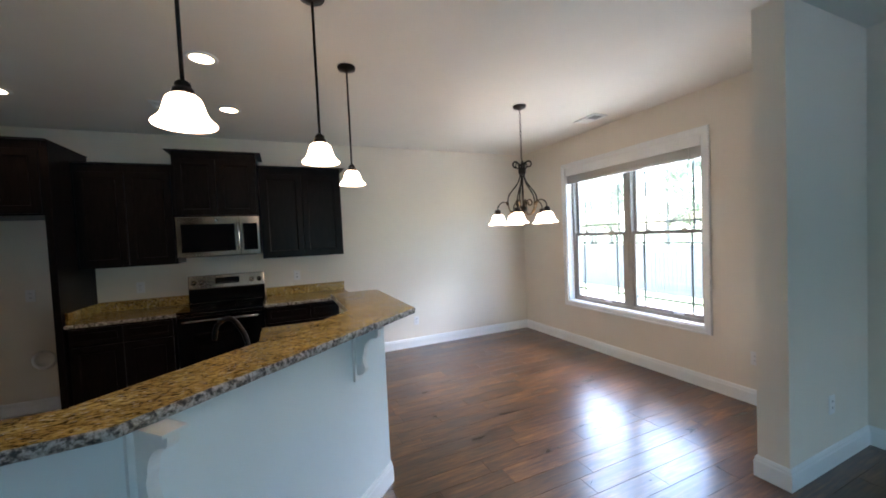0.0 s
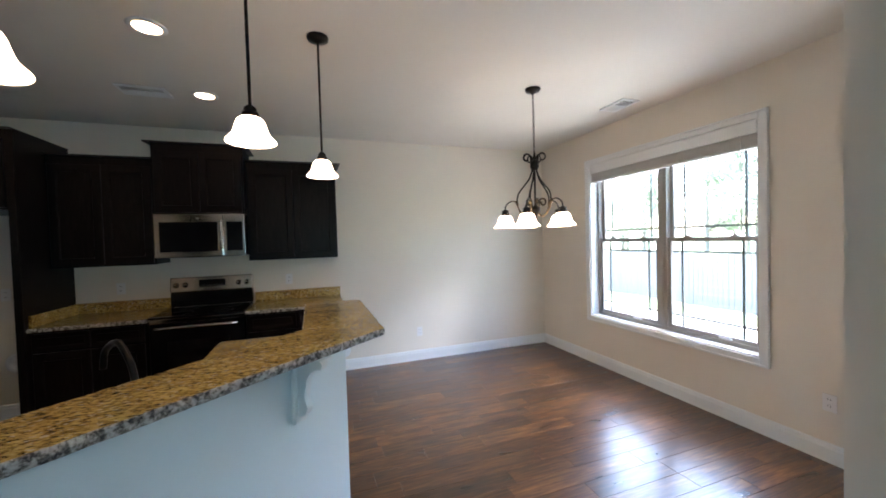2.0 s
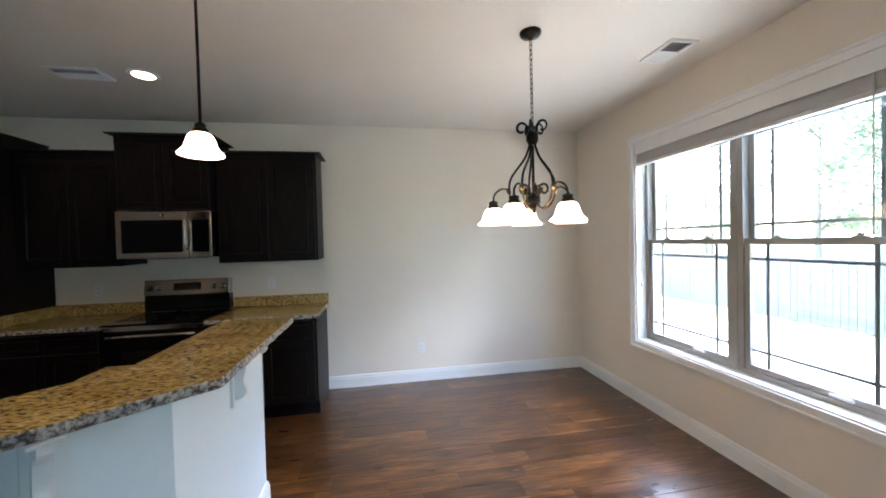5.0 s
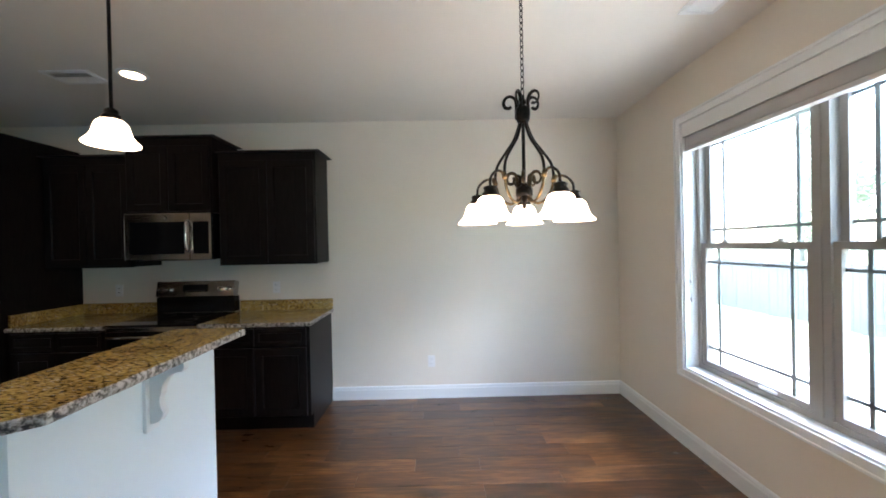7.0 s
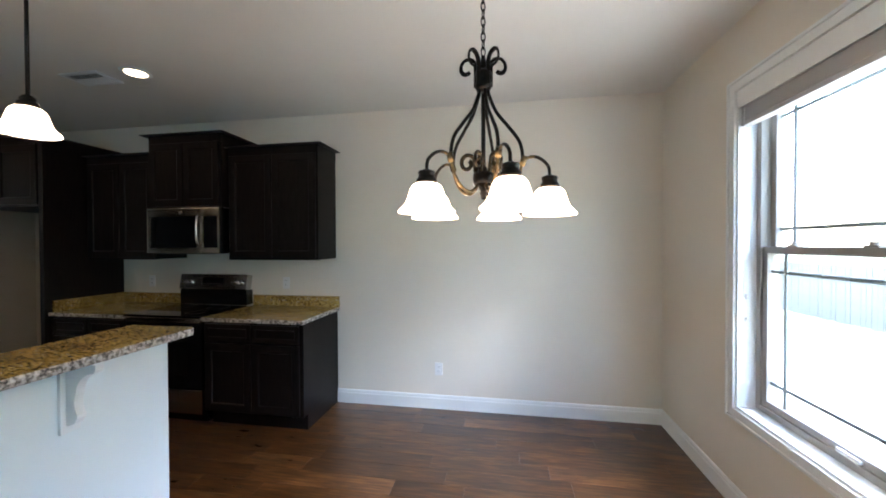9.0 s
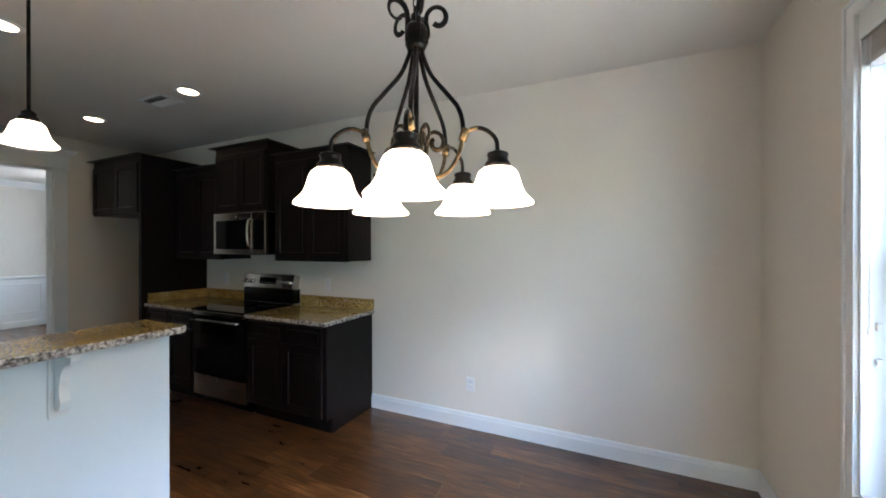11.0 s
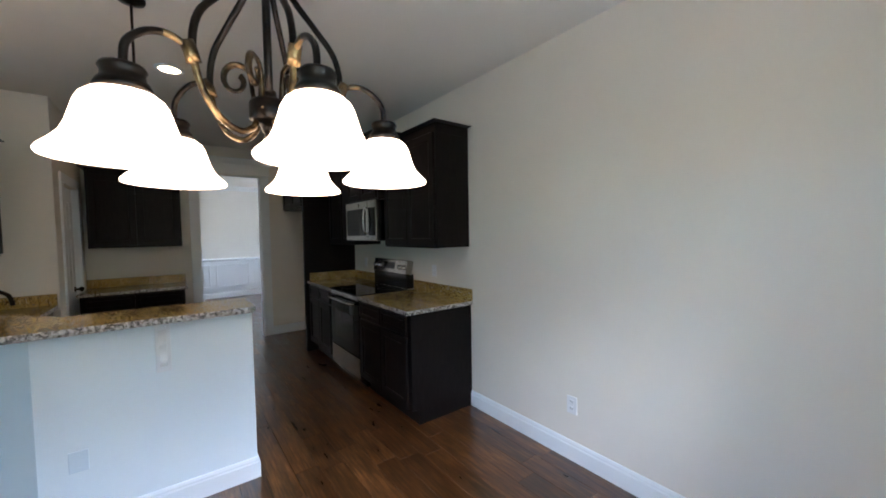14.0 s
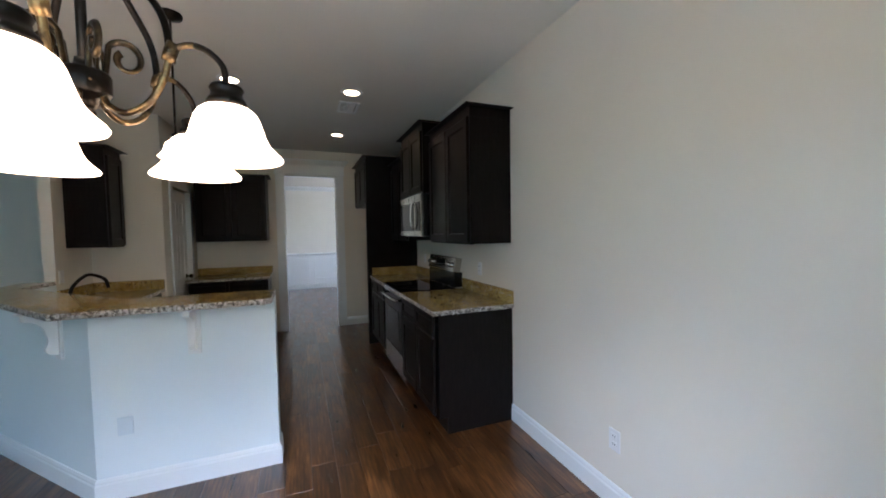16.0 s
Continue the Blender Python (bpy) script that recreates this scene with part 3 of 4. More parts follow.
# living room door in the east wall, seen only by its casing
side_door = thing("door_3", (X_E, 0.5, 0), "closed white door with white casing", "door")
side_door["kind"] = "structure"
for y0, y1 in ((0.915, 1.015), (0.005, 0.105)):
    part("casing", boxes((X_E - 0.022, X_E - 0.001, y0, y1, FZ, 2.085), bevel=0.004), TRIM, side_door)
part("casing", boxes((X_E - 0.022, X_E - 0.001, 0.005, 1.015, 2.087, 2.185), bevel=0.004), TRIM, side_door)
slab_bm = panel_door_bm(0.806, 2.07, 0.010, [(0.22, 0.78), (0.94, 1.50), (1.62, 1.92)])
bmesh.ops.transform(slab_bm, matrix=pose(X_E - 0.001, 0.913, FZ + 0.012, 0, 0, -90), verts=slab_bm.verts)
part("door_leaf", slab_bm, TRIM, side_door)

# far room: chair rail, wainscot frames, crown
structure("wainscot", boxes((FAR_X + 0.001, FAR_X + 0.007, W2_Y, FAR_N - 0.008, FZ + 0.131, 0.89)), TRIM, "white painted wainscot in the room beyond", "wainscot")
structure("wainscot", boxes((FAR_X + 0.001, X_W - T - 0.001, FAR_N - 0.007, FAR_N - 0.001, FZ + 0.131, 0.89)), TRIM, "white painted wainscot on the end wall beyond", "wainscot")
FAR_RUN = [(FAR_X, W2_Y), (FAR_X, FAR_N), (X_W - T, FAR_N)]
structure("trim", sweep(bmesh.new(), FAR_RUN, [(0, 0), (0.012, 0), (0.03, 0.025), (0.034, 0.05), (0.018, 0.06), (0, 0.065)], 0.89), TRIM, "white chair rail above the wainscot", "chair rail")
for k in range(4):
    y = 2.09 + 0.855 * k
    structure("trim", frame_ring(bmesh.new(), FAR_X + 0.006, FAR_X + 0.024, y, y + 0.74, 0.24, 0.81, 0.030, 0.006), TRIM, "white moulded frame on the wainscot", "moulding")
for k in range(5):
    fr = frame_ring(bmesh.new(), 0.006, 0.024, 0.12 + 0.86 * k, 0.86 + 0.86 * k, 0.24, 0.81, 0.030, 0.006)
    bmesh.ops.transform(fr, matrix=pose(FAR_X, FAR_N, 0, 0, 0, -90), verts=fr.verts)
    structure("trim", fr, TRIM, "white moulded frame on the end wall wainscot", "moulding")
structure("trim", sweep(bmesh.new(), FAR_RUN, [(0, 0), (0.012, 0), (0.02, 0.02), (0.07, 0.08), (0.08, 0.1), (0.08, 0.115), (0, 0.115)], CEILING - 0.116), TRIM, "white crown moulding in the room beyond", "crown moulding")


# ---- kitchen ----
def framed_door_bm(w, h, t=0.020, stile=0.058):
    """A cabinet door with a sunk panel; front faces -y, lower corner at the origin, back at y 0."""
    bm = bmesh.new()

    def loop(i, y):
        return [bm.verts.new(p) for p in ((i, y, i), (w - i, y, i), (w - i, y, h - i), (i, y, h - i))]
    rings = [loop(0, 0), loop(0, -t + 0.003), loop(0.003, -t), loop(stile, -t), loop(stile + 0.007, -t + 0.004), loop(stile + 0.010, -t + 0.010)]
    for a, c in zip(rings, rings[1:]):
        for k in range(4):
            bm.faces.new((a[k], a[(k + 1) % 4], c[(k + 1) % 4], c[k]))
    bm.faces.new(rings[-1])
    bm.faces.new(rings[0][::-1])
    bmesh.ops.recalc_face_normals(bm, faces=bm.faces)
    return bm


def put_door(name, parent, x0, x1, z0, z1, y, turn=None, stile=0.058):
    bm = framed_door_bm(x1 - x0, z1 - z0, stile=stile)
    bmesh.ops.transform(bm, matrix=pose(x0, y, z0), verts=bm.verts)
    if turn:
        bmesh.ops.transform(bm, matrix=turn, verts=bm.verts)
    return part(name, bm, WOOD_DARK, parent)


def crown_part(parent, path, z, turn=None):
    bm = sweep(bmesh.new(), path, CROWN, z)
    if turn:
        bmesh.ops.transform(bm, matrix=turn, verts=bm.verts)
    part("crown", bm, WOOD_DARK, parent)


def wall_cabinet(x0, x1, yf, yb, z0, z1, doors, label, turn=None, crown="both"):
    """Front faces -y. turn: a matrix that carries the finished parts to another wall."""
    at = (turn or Matrix.Identity(4)) @ Vector(((x0 + x1) / 2, yb, z0))
    c = thing("wall_cabinet", at, label, "cabinet", "kitchen wall cabinets")

    def put(name, bm):
        if turn:
            bmesh.ops.transform(bm, matrix=turn, verts=bm.verts)
        part(name, bm, WOOD_DARK, c)
    put("body", boxes((x0, x1, yf + 0.020, yb - 0.001, z0, z1), bevel=0.002))
    put("face_frame", boxes((x0, x1, yf + 0.001, yf + 0.021, z0 - 0.004, z0 + 0.02), (x0 - 0.0005, x0 + 0.022, yf + 0.001, yf + 0.021, z0 + 0.02, z1 - 0.02), (x1 - 0.022, x1 + 0.0005, yf + 0.001, yf + 0.021, z0 + 0.02, z1 - 0.02), (x0, x1, yf + 0.001, yf + 0.021, z1 - 0.02, z1)))
    w = (x1 - x0 - 0.03) / doors
    for k in range(doors):
        put_door("cabinet_door", c, x0 + 0.015 + w * k + 0.003, x0 + 0.015 + w * (k + 1) - 0.003, z0 + 0.012, z1 - 0.015, yf, turn)
    path = [(x1 + 0.001, yb - 0.002), (x1 + 0.001, yf), (x0 - 0.001, yf), (x0 - 0.001, yb - 0.002)]
    crown_part(c, path, z1 - 0.018, turn)
    put("top_board", boxes((x0 - 0.05, x1 + 0.05, yf - 0.05, yb - 0.002, z1 + 0.062, z1 + 0.068)))
    return c


YB = Y_N
wall_cabinet(-0.290, 0.588, 4.655, YB, 1.372, 2.325, 2, "dark espresso wall cabinet with two framed doors and crown")
wall_cabinet(-1.062, -0.302, 4.585, YB, 1.845, 2.450, 2, "taller dark espresso cabinet mounted above the microwave")
wall_cabinet(-1.857, -1.074, 4.655, YB, 1.372, 2.310, 2, "dark espresso wall cabinet between fridge panel and microwave")
wall_cabinet(-2.860, -1.902, 4.315, YB, 1.864, 2.430, 2, "deep dark espresso cabinet above the empty fridge space")
tall = thing("tall_panel", (-1.88, 4.7, 0), "tall dark espresso side panel of the fridge space", "cabinet panel")
part("panel", boxes((-1.899, -1.861, 4.315, YB - 0.001, FZ, 2.50), bevel=0.002), WOOD_DARK, tall)
part("edge_strip", boxes((-1.905, -1.856, 4.302, 4.316, FZ, 2.44), bevel=0.002), WOOD_DARK, tall)


def base_cabinet(x0, x1, label, columns=2, yf=4.362, yb=YB, turn=None, group="kitchen base cabinets"):
    at = (turn or Matrix.Identity(4)) @ Vector(((x0 + x1) / 2, yb, 0))
    c = thing("base_cabinet", at, label, "cabinet", group)

    def put(name, bm):
        if turn:
            bmesh.ops.transform(bm, matrix=turn, verts=bm.verts)
        part(name, bm, WOOD_DARK, c)
    put("body", boxes((x0, x1, yf + 0.020, yb - 0.001, 0.105, 0.866), bevel=0.002))
    put("toe_kick", boxes((x0 + 0.002, x1 - 0.002, yf + 0.085, yb - 0.001, FZ, 0.105)))
    w = (x1 - x0 - 0.03) / columns
    for k in range(columns):
        a, b = x0 + 0.015 + w * k + 0.004, x0 + 0.015 + w * (k + 1) - 0.004
        put_door("drawer_front", c, a, b, 0.705, 0.850, yf, turn, 0.030)
        put_door("cabinet_door", c, a, b, 0.125, 0.690, yf, turn)
    return c


base_cabinet(-0.292, 0.600, "dark espresso base cabinet with doors and drawers beside the range")
base_cabinet(-1.857, -1.068, "dark espresso base cabinet between range and fridge panel")


def slab(name, pts, z0, z1, label, rough_edge=False, category="countertop"):
    """A stone slab; its rim is cut into short pieces and broken a little where it is rough."""
    out = []
    k = len(pts)
    for i in range(k):
        a, b = Vector(pts[i]), Vector(pts[(i + 1) % k])
        steps = max(1, int((b - a).length / 0.035)) if rough_edge else 1
        d = (b - a).normalized()
        nrm = Vector((d.y, -d.x))
        for s in range(steps):
            p = a.lerp(b, s / steps)
            if rough_edge and s:
                p = p + nrm * random.uniform(-0.0025, 0.0025)
            out.append(p)
    bm = bmesh.new()
    levels = [(0.003, z0), (0.0, z0 + 0.004), (-0.002 if rough_edge else 0, (z0 + z1) / 2), (0.0, z1 - 0.004), (0.004, z1)]
    centre = sum(out, Vector((0, 0))) / len(out)
    rings = []
    q = len(out)
    for inset, z in levels:
        ring = []
        for i, p in enumerate(out):
            d = (out[(i + 1) % q] - out[i - 1]).normalized()
            nrm = Vector((-d.y, d.x))
            r = inset + (random.uniform(-0.002, 0.002) if rough_edge and 0 < levels.index((inset, z)) < 4 else 0)
            ring.append(bm.verts.new((p.x + nrm.x * r, p.y + nrm.y * r, z)))
        rings.append(ring)
    for a, c in zip(rings, rings[1:]):
        for i in range(q):
            f = bm.faces.new((a[i], a[(i + 1) % q], c[(i + 1) % q], c[i]))
            f.material_index = 1
            f.smooth = not rough_edge
    bm.faces.new(rings[-1])
    bm.faces.new(rings[0][::-1])
    bmesh.ops.recalc_face_normals(bm, faces=bm.faces)
    at = (centre.x, centre.y, z0)
    if not rough_edge:
        return solid(name, bm, GRANITE, label, category, "", "", at)
    rim = bm.copy()
    bmesh.ops.delete(rim, geom=[f for f in rim.faces if f.material_index == 0], context="FACES")
    bmesh.ops.delete(bm, geom=[f for f in bm.faces if f.material_index == 1], context="FACES")
    ob = solid(name, bm, GRANITE, label, category, "", "", at)
    for f in rim.faces:
        f.material_index = 0
    part("chiselled_edge", rim, GRANITE_EDGE, ob, "rough grey chiselled edge")
    return ob


def backsplash(parent, *bounds):
    part("backsplash", boxes(*bounds, bevel=0.003), GRANITE, parent)


ct = slab("countertop", [(-0.297, 4.332), (0.622, 4.332), (0.622, YB - 0.001), (-0.297, YB - 0.001)], 0.867, 0.901, "gold and brown speckled granite worktop with backsplash", True)
backsplash(ct, (-0.297, 0.622, YB - 0.022, YB - 0.001, 0.902, 1.003))
ct = slab("countertop", [(-1.857, 4.332), (-1.065, 4.332), (-1.065, YB - 0.001), (-1.857, YB - 0.001)], 0.867, 0.901, "gold and brown speckled granite worktop beside the fridge panel", True)
backsplash(ct, (-1.835, -1.065, YB - 0.022, YB - 0.001, 0.902, 1.003))
backsplash(ct, (-1.857, -1.836, 4.36, YB - 0.001, 0.902, 1.003))

# microwave
MX0, MX1 = -1.060, -0.304
mw = thing("microwave", ((MX0 + MX1) / 2, 4.8, 1.43), "stainless over-range microwave with black glass door", "microwave")
part("body", boxes((MX0, MX1, 4.585, YB - 0.001, 1.430, 1.841), bevel=0.004), BLACK_ENAMEL, mw)
dr = part("door", boxes((MX0, MX1 - 0.19, 4.555, 4.584, 1.430, 1.841), bevel=0.006), STEEL, mw, "brushed stainless door")
part("door_glass", boxes((MX0 + 0.045, MX1 - 0.235, 4.551, 4.556, 1.480, 1.765), bevel=0.002), BLACK_GLASS, dr, "black glass door window")
part("window_mesh", boxes((MX0 + 0.10, MX1 - 0.29, 4.5495, 4.5512, 1.525, 1.715)), BLACK_GLASS, dr)
part("control_panel", boxes((MX1 - 0.188, MX1, 4.555, 4.584, 1.430, 1.841), bevel=0.006), STEEL, mw)
part("keypad", boxes((MX1 - 0.158, MX1 - 0.022, 4.551, 4.556, 1.480, 1.765), bevel=0.002), BLACK_GLASS, mw, "black touch keypad")
part("handle", tube(bmesh.new(), spline([(MX1 - 0.205, 4.556, 1.500), (MX1 - 0.200, 4.525, 1.530), (MX1 - 0.196, 4.512, 1.640), (MX1 - 0.200, 4.525, 1.745), (MX1 - 0.205, 4.556, 1.775)], 8), 0.011, 10, 0.8), CHROME, mw, "curved polished door handle")
part("badge", lathe(bmesh.new(), [(0, 0.003), (0.016, 0.003), (0.017, 0.0)], (MX0 + 0.36, 4.5545, 1.803), 16, pose(0, 0, 0, 90)), CHROME, mw)
part("vent_grille", boxes(*[(MX0 + 0.05 + 0.022 * k, MX0 + 0.064 + 0.022 * k, 4.60, 4.72, 1.424, 1.431) for k in range(30)]), SLOT, mw)
part("underside_lamp", boxes((MX0 + 0.25, MX1 - 0.25, 4.66, 4.76, 1.420, 1.430), bevel=0.003), BLACK_ENAMEL, mw)

# range
rg = thing("range", (-0.68, 4.65, 0), "freestanding stainless and black electric range with glass cooktop", "stove")
RX0, RX1 = -1.058, -0.304
part("body", boxes((RX0, RX1, 4.395, 4.96, 0.06, 0.890), bevel=0.003), BLACK_ENAMEL, rg)
part("cooktop", boxes((RX0, RX1, 4.335, 4.90, 0.891, 0.908), bevel=0.004), BLACK_GLASS, rg, "black glass cooktop")
for x, y, r in ((-0.86, 4.75, 0.075), (-0.50, 4.76, 0.095), (-0.86, 4.50, 0.105), (-0.50, 4.50, 0.078)):
    part("burner_ring", lathe(bmesh.new(), [(r - 0.003, 0.0), (r - 0.003, 0.0006), (r, 0.0006), (r, 0.0)], (x, y, 0.9083), 40), PRINT_GREY, rg)
part("rear_guard", boxes((RX0 + 0.002, RX1 - 0.002, 4.895, 4.985, 0.909, 1.058), bevel=0.006), BLACK_ENAMEL, rg)
panel = boxes((RX0, RX1, -0.038, 0.038, -0.076, 0.074), bevel=0.008)
bmesh.ops.transform(panel, matrix=pose(0, 4.935, 1.132, -12), verts=panel.verts)
ctrl = part("control_panel", panel, STEEL, rg, "brushed stainless control panel")
disp = boxes((-0.12, 0.12, -0.042, -0.036, -0.034, 0.040), bevel=0.003)
bmesh.ops.transform(disp, matrix=pose(-0.681, 4.935, 1.132, -12), verts=disp.verts)
part("display", disp, BLACK_GLASS, ctrl, "black clock display")
for k in range(6):
    key = boxes((-0.095 + 0.034 * k, -0.075 + 0.034 * k, -0.0432, -0.0418, -0.024, -0.018))
    bmesh.ops.transform(key, matrix=pose(-0.681, 4.935, 1.132, -12), verts=key.verts)
    part("key_label", key, PRINT_GREY, ctrl)
for x in (-1.005, -0.925, -0.437, -0.357):
    part("knob", lathe(bmesh.new(), [(0, 0.034), (0.018, 0.033), (0.021, 0.030), (0.022, 0.008), (0.027, 0.006), (0.027, 0.0)], (x, 4.898, 1.132), 20, pose(0, 0, 0, 78)), CHROME, ctrl, "polished round control knob")
od = part("oven_door", boxes((RX0 + 0.004, RX1 - 0.004, 4.352, 4.394, 0.290, 0.845), bevel=0.006), BLACK_GLASS, rg, "black glass oven door")
part("door_trim", boxes((RX0 + 0.004, RX1 - 0.004, 4.346, 4.393, 0.846, 0.886), bevel=0.004), STEEL, od)
part("oven_window", boxes((RX0 + 0.13, RX1 - 0.13, 4.3490, 4.3525, 0.40, 0.68), bevel=0.001), BLACK_ENAMEL, od)
hb = tube(bmesh.new(), [(RX0 + 0.05, 4.305, 0.810), (RX0 + 0.20, 4.297, 0.812), (RX1 - 0.20, 4.297, 0.812), (RX1 - 0.05, 4.305, 0.810)], 0.013, 12)
for x in (RX0 + 0.06, RX1 - 0.06):
    tube(hb, [(x, 4.352, 0.810), (x, 4.303, 0.810)], 0.010, 10)
part("handle", hb, STEEL, od, "brushed stainless bar handle")
part("drawer", boxes((RX0 + 0.004, RX1 - 0.004, 4.352, 4.394, 0.075, 0.280), bevel=0.006), STEEL, rg, "brushed stainless storage drawer")
part("badge", lathe(bmesh.new(), [(0, 0.003), (0.014, 0.003), (0.015, 0.0)], (-0.68, 4.3515, 0.255), 16, pose(0, 0, 0, 90)), CHROME, rg)
part("base", boxes((RX0 + 0.03, RX1 - 0.03, 4.44, 4.94, FZ, 0.06)), BLACK_ENAMEL, rg)

# breakfast bar: rough-edged slab over the knee wall, lower sink counter behind it
BX, BEND, BD0, BD1, BXI, BY0 = 0.660, 3.305, 1.64, 2.20, 0.265, 1.27
BAR_Z = 1.087
slab("bar_top", [(BX, BEND - 0.03), (BX, BX + BD0), (-0.50, BY0 + 0.035), (W2_X + 0.001, BY0 - 0.02), (W2_X + 0.001, W2_Y - 0.004),
                 (W2_Y - 0.004 - BD1, W2_Y - 0.004), (BXI, BXI + BD1), (BXI, BEND), (BX - 0.03, BEND)][::-1], BAR_Z - 0.034, BAR_Z, "rough-edged gold granite breakfast bar on the knee wall", True)
KI, KD = KNEE_X - 0.146, KNEE_DIAG + 0.062
slab("sink_counter", [(-0.255, 3.175), (KI - 0.002, 3.175), (KI - 0.002, KI + KD), (W2_Y + 0.002 - KD, W2_Y + 0.002), (PANTRY_X + 0.002, W2_Y + 0.002), (PANTRY_X + 0.002, 2.085), (2.085 - 2.975, 2.085), (-0.255, 2.72)], 0.867, 0.901,
     "lower gold granite sink counter behind the bar", True)
sink_cab = thing("sink_cabinet", (-0.2, 2.3, 0), "dark espresso sink cabinet run behind the knee wall", "cabinet")
part("body", prism(bmesh.new(), [(-0.225, 3.150), (KI - 0.004, 3.150), (KI - 0.004, KI + KD + 0.01), (W2_Y + 0.01 - KD, W2_Y + 0.004), (PANTRY_X + 0.004, W2_Y + 0.004), (PANTRY_X + 0.004, 2.055), (2.055 - 2.94, 2.055), (-0.225, 2.715)], 0.105, 0.866), WOOD_DARK, sink_cab)
part("toe_kick", prism(bmesh.new(), [(-0.15, 3.140), (KI - 0.01, 3.140), (KI - 0.01, KI + KD + 0.02), (W2_Y + 0.02 - KD, W2_Y + 0.01), (PANTRY_X + 0.01, W2_Y + 0.01), (PANTRY_X + 0.01, 1.98), (1.98 - 2.83, 1.98), (-0.15, 2.68)], FZ, 0.104), WOOD_DARK, sink_cab)
put_door("cabinet_door", sink_cab, 0.02, 0.40, 0.125, 0.69, -0.002, pose(-0.225, 3.14, 0, 0, 0, -90))
put_door("drawer_front", sink_cab, 0.02, 0.40, 0.705, 0.85, -0.002, pose(-0.225, 3.14, 0, 0, 0, -90), 0.03)
solid("backsplash", boxes((PANTRY_X + 0.022, W2_X - 0.001, W2_Y + 0.001, W2_Y + 0.022, 0.902, 1.003), (PANTRY_X + 0.001, PANTRY_X + 0.022, W2_Y + 0.001, 2.085, 0.902, 1.003), bevel=0.003), GRANITE, "gold granite backsplash standing on the sink counter", "backsplash", "", "", (-1.6, 1.5, 0.902))
# faucet
FX, FY = -0.25, 1.98
fc = thing("faucet", (FX, FY, 0.901), "dark bronze gooseneck faucet on the sink counter", "faucet")
d = Vector((-0.707, 0.707, 0))
base = Vector((FX, FY, 0.901))
up = Vector((0, 0, 1))
part("spout", tube(bmesh.new(), spline([base, base + up * 0.14, base + up * 0.22 + d * 0.015, base + up * 0.285 + d * 0.075, base + up * 0.295 + d * 0.125, base + up * 0.255 + d * 0.195, base + up * 0.19 + d * 0.215], 8), 0.011, 12), BRONZE, fc)
part("base_flange", lathe(bmesh.new(), [(0, 0.05), (0.018, 0.05), (0.02, 0.012), (0.03, 0.006), (0.03, 0.0)], base, 18), BRONZE, fc)
part("lever", tube(bmesh.new(), [base + Vector((0.015, 0.015, 0.04)), base + Vector((0.05, 0.05, 0.06)), base + Vector((0.08, 0.08, 0.085))], 0.007, 8), BRONZE, fc)

wall_cabinet(0, 0.33, 0, 0.31, 1.372, 2.255, 1, "dark espresso wall cabinet beside the pantry wall", pose(-1.32, W2_Y + 0.31, 0, 0, 0, 180))
# desk nook by the pantry: cabinet above, counter below
T_WEST = pose(X_W + 0.40, 2.185, 0, 0, 0, 90)
wall_cabinet(0, 0.855, 0, 0.40, 1.390, 2.235, 2, "dark espresso wall cabinet above the nook counter", T_WEST)
base_cabinet(0, 0.93, "dark espresso base cabinet in the nook by the pantry", 2, 0, 0.58, pose(X_W + 0.58, 2.115, 0, 0, 0, 90))
nook = slab("countertop", [(X_W + 0.001, 2.10), (X_W + 0.62, 2.10), (X_W + 0.62, 3.07), (X_W + 0.001, 3.07)], 0.867, 0.901, "gold granite counter in the nook by the pantry", True)
backsplash(nook, (X_W + 0.001, X_W + 0.022, 2.105, 3.07, 0.902, 1.003))

# corbels
def corbel(m, reach):
    c = new("corbel")
    ORIGIN[c] = Vector((0, 0, 0))
    tagged(c, "white painted scrolled wooden corbel under the bar", "bracket", "corbels under the bar")
    part("back_plate", boxes((0.0, 0.016, -0.034, 0.034, -0.285, -0.004), bevel=0.003), TRIM, c)
    prof = [(0.012, 0.0), (0.215, 0.0), (0.217, -0.026), (0.205, -0.040)]
    prof += [(0.205 - 0.120 * math.sin(a), -0.040 - 0.085 * (1 - math.cos(a))) for a in [math.pi / 2 * k / 8 for k in range(1, 9)]]
    prof += [(0.085 - 0.016 * math.sin(a) + 0.008 * (k / 8), -0.125 - 0.085 * (k / 8)) for k, a in [(k, math.pi * k / 8) for k in range(1, 9)]]
    prof += [(0.090, -0.222), (0.072, -0.243), (0.040, -0.252), (0.012, -0.254)]
    prof = [(0.012 + (x - 0.012) * reach, z) for x, z in prof]
    bm = bmesh.new()
    a = [bm.verts.new((x, -0.016, z)) for x, z in prof]
    b = [bm.verts.new((x, 0.016, z)) for x, z in prof]
    bm.faces.new(a)
    bm.faces.new(b[::-1])
    for i in range(len(prof)):
        bm.faces.new((a[i], b[i], b[(i + 1) % len(prof)], a[(i + 1) % len(prof)]))
    bmesh.ops.recalc_face_normals(bm, faces=bm.faces)
    part("bracket", bm, TRIM, c)
    part("cap", boxes((0.0, 0.012 + 0.220 * reach, -0.034, 0.034, -0.003, 0.008), bevel=0.002), TRIM, c)
    c.matrix_basis = m
    return c


ZC = BAR_Z - 0.034 - 0.009
corbel(pose(KNEE_X, 2.87, ZC), 0.72)
first = corbel(pose(0.25, 0.25 + KNEE_DIAG, ZC, 0, 0, -45), 0.72)
copy_thing(first, pose(-0.49, -0.49 + KNEE_DIAG, ZC, 0, 0, -45))


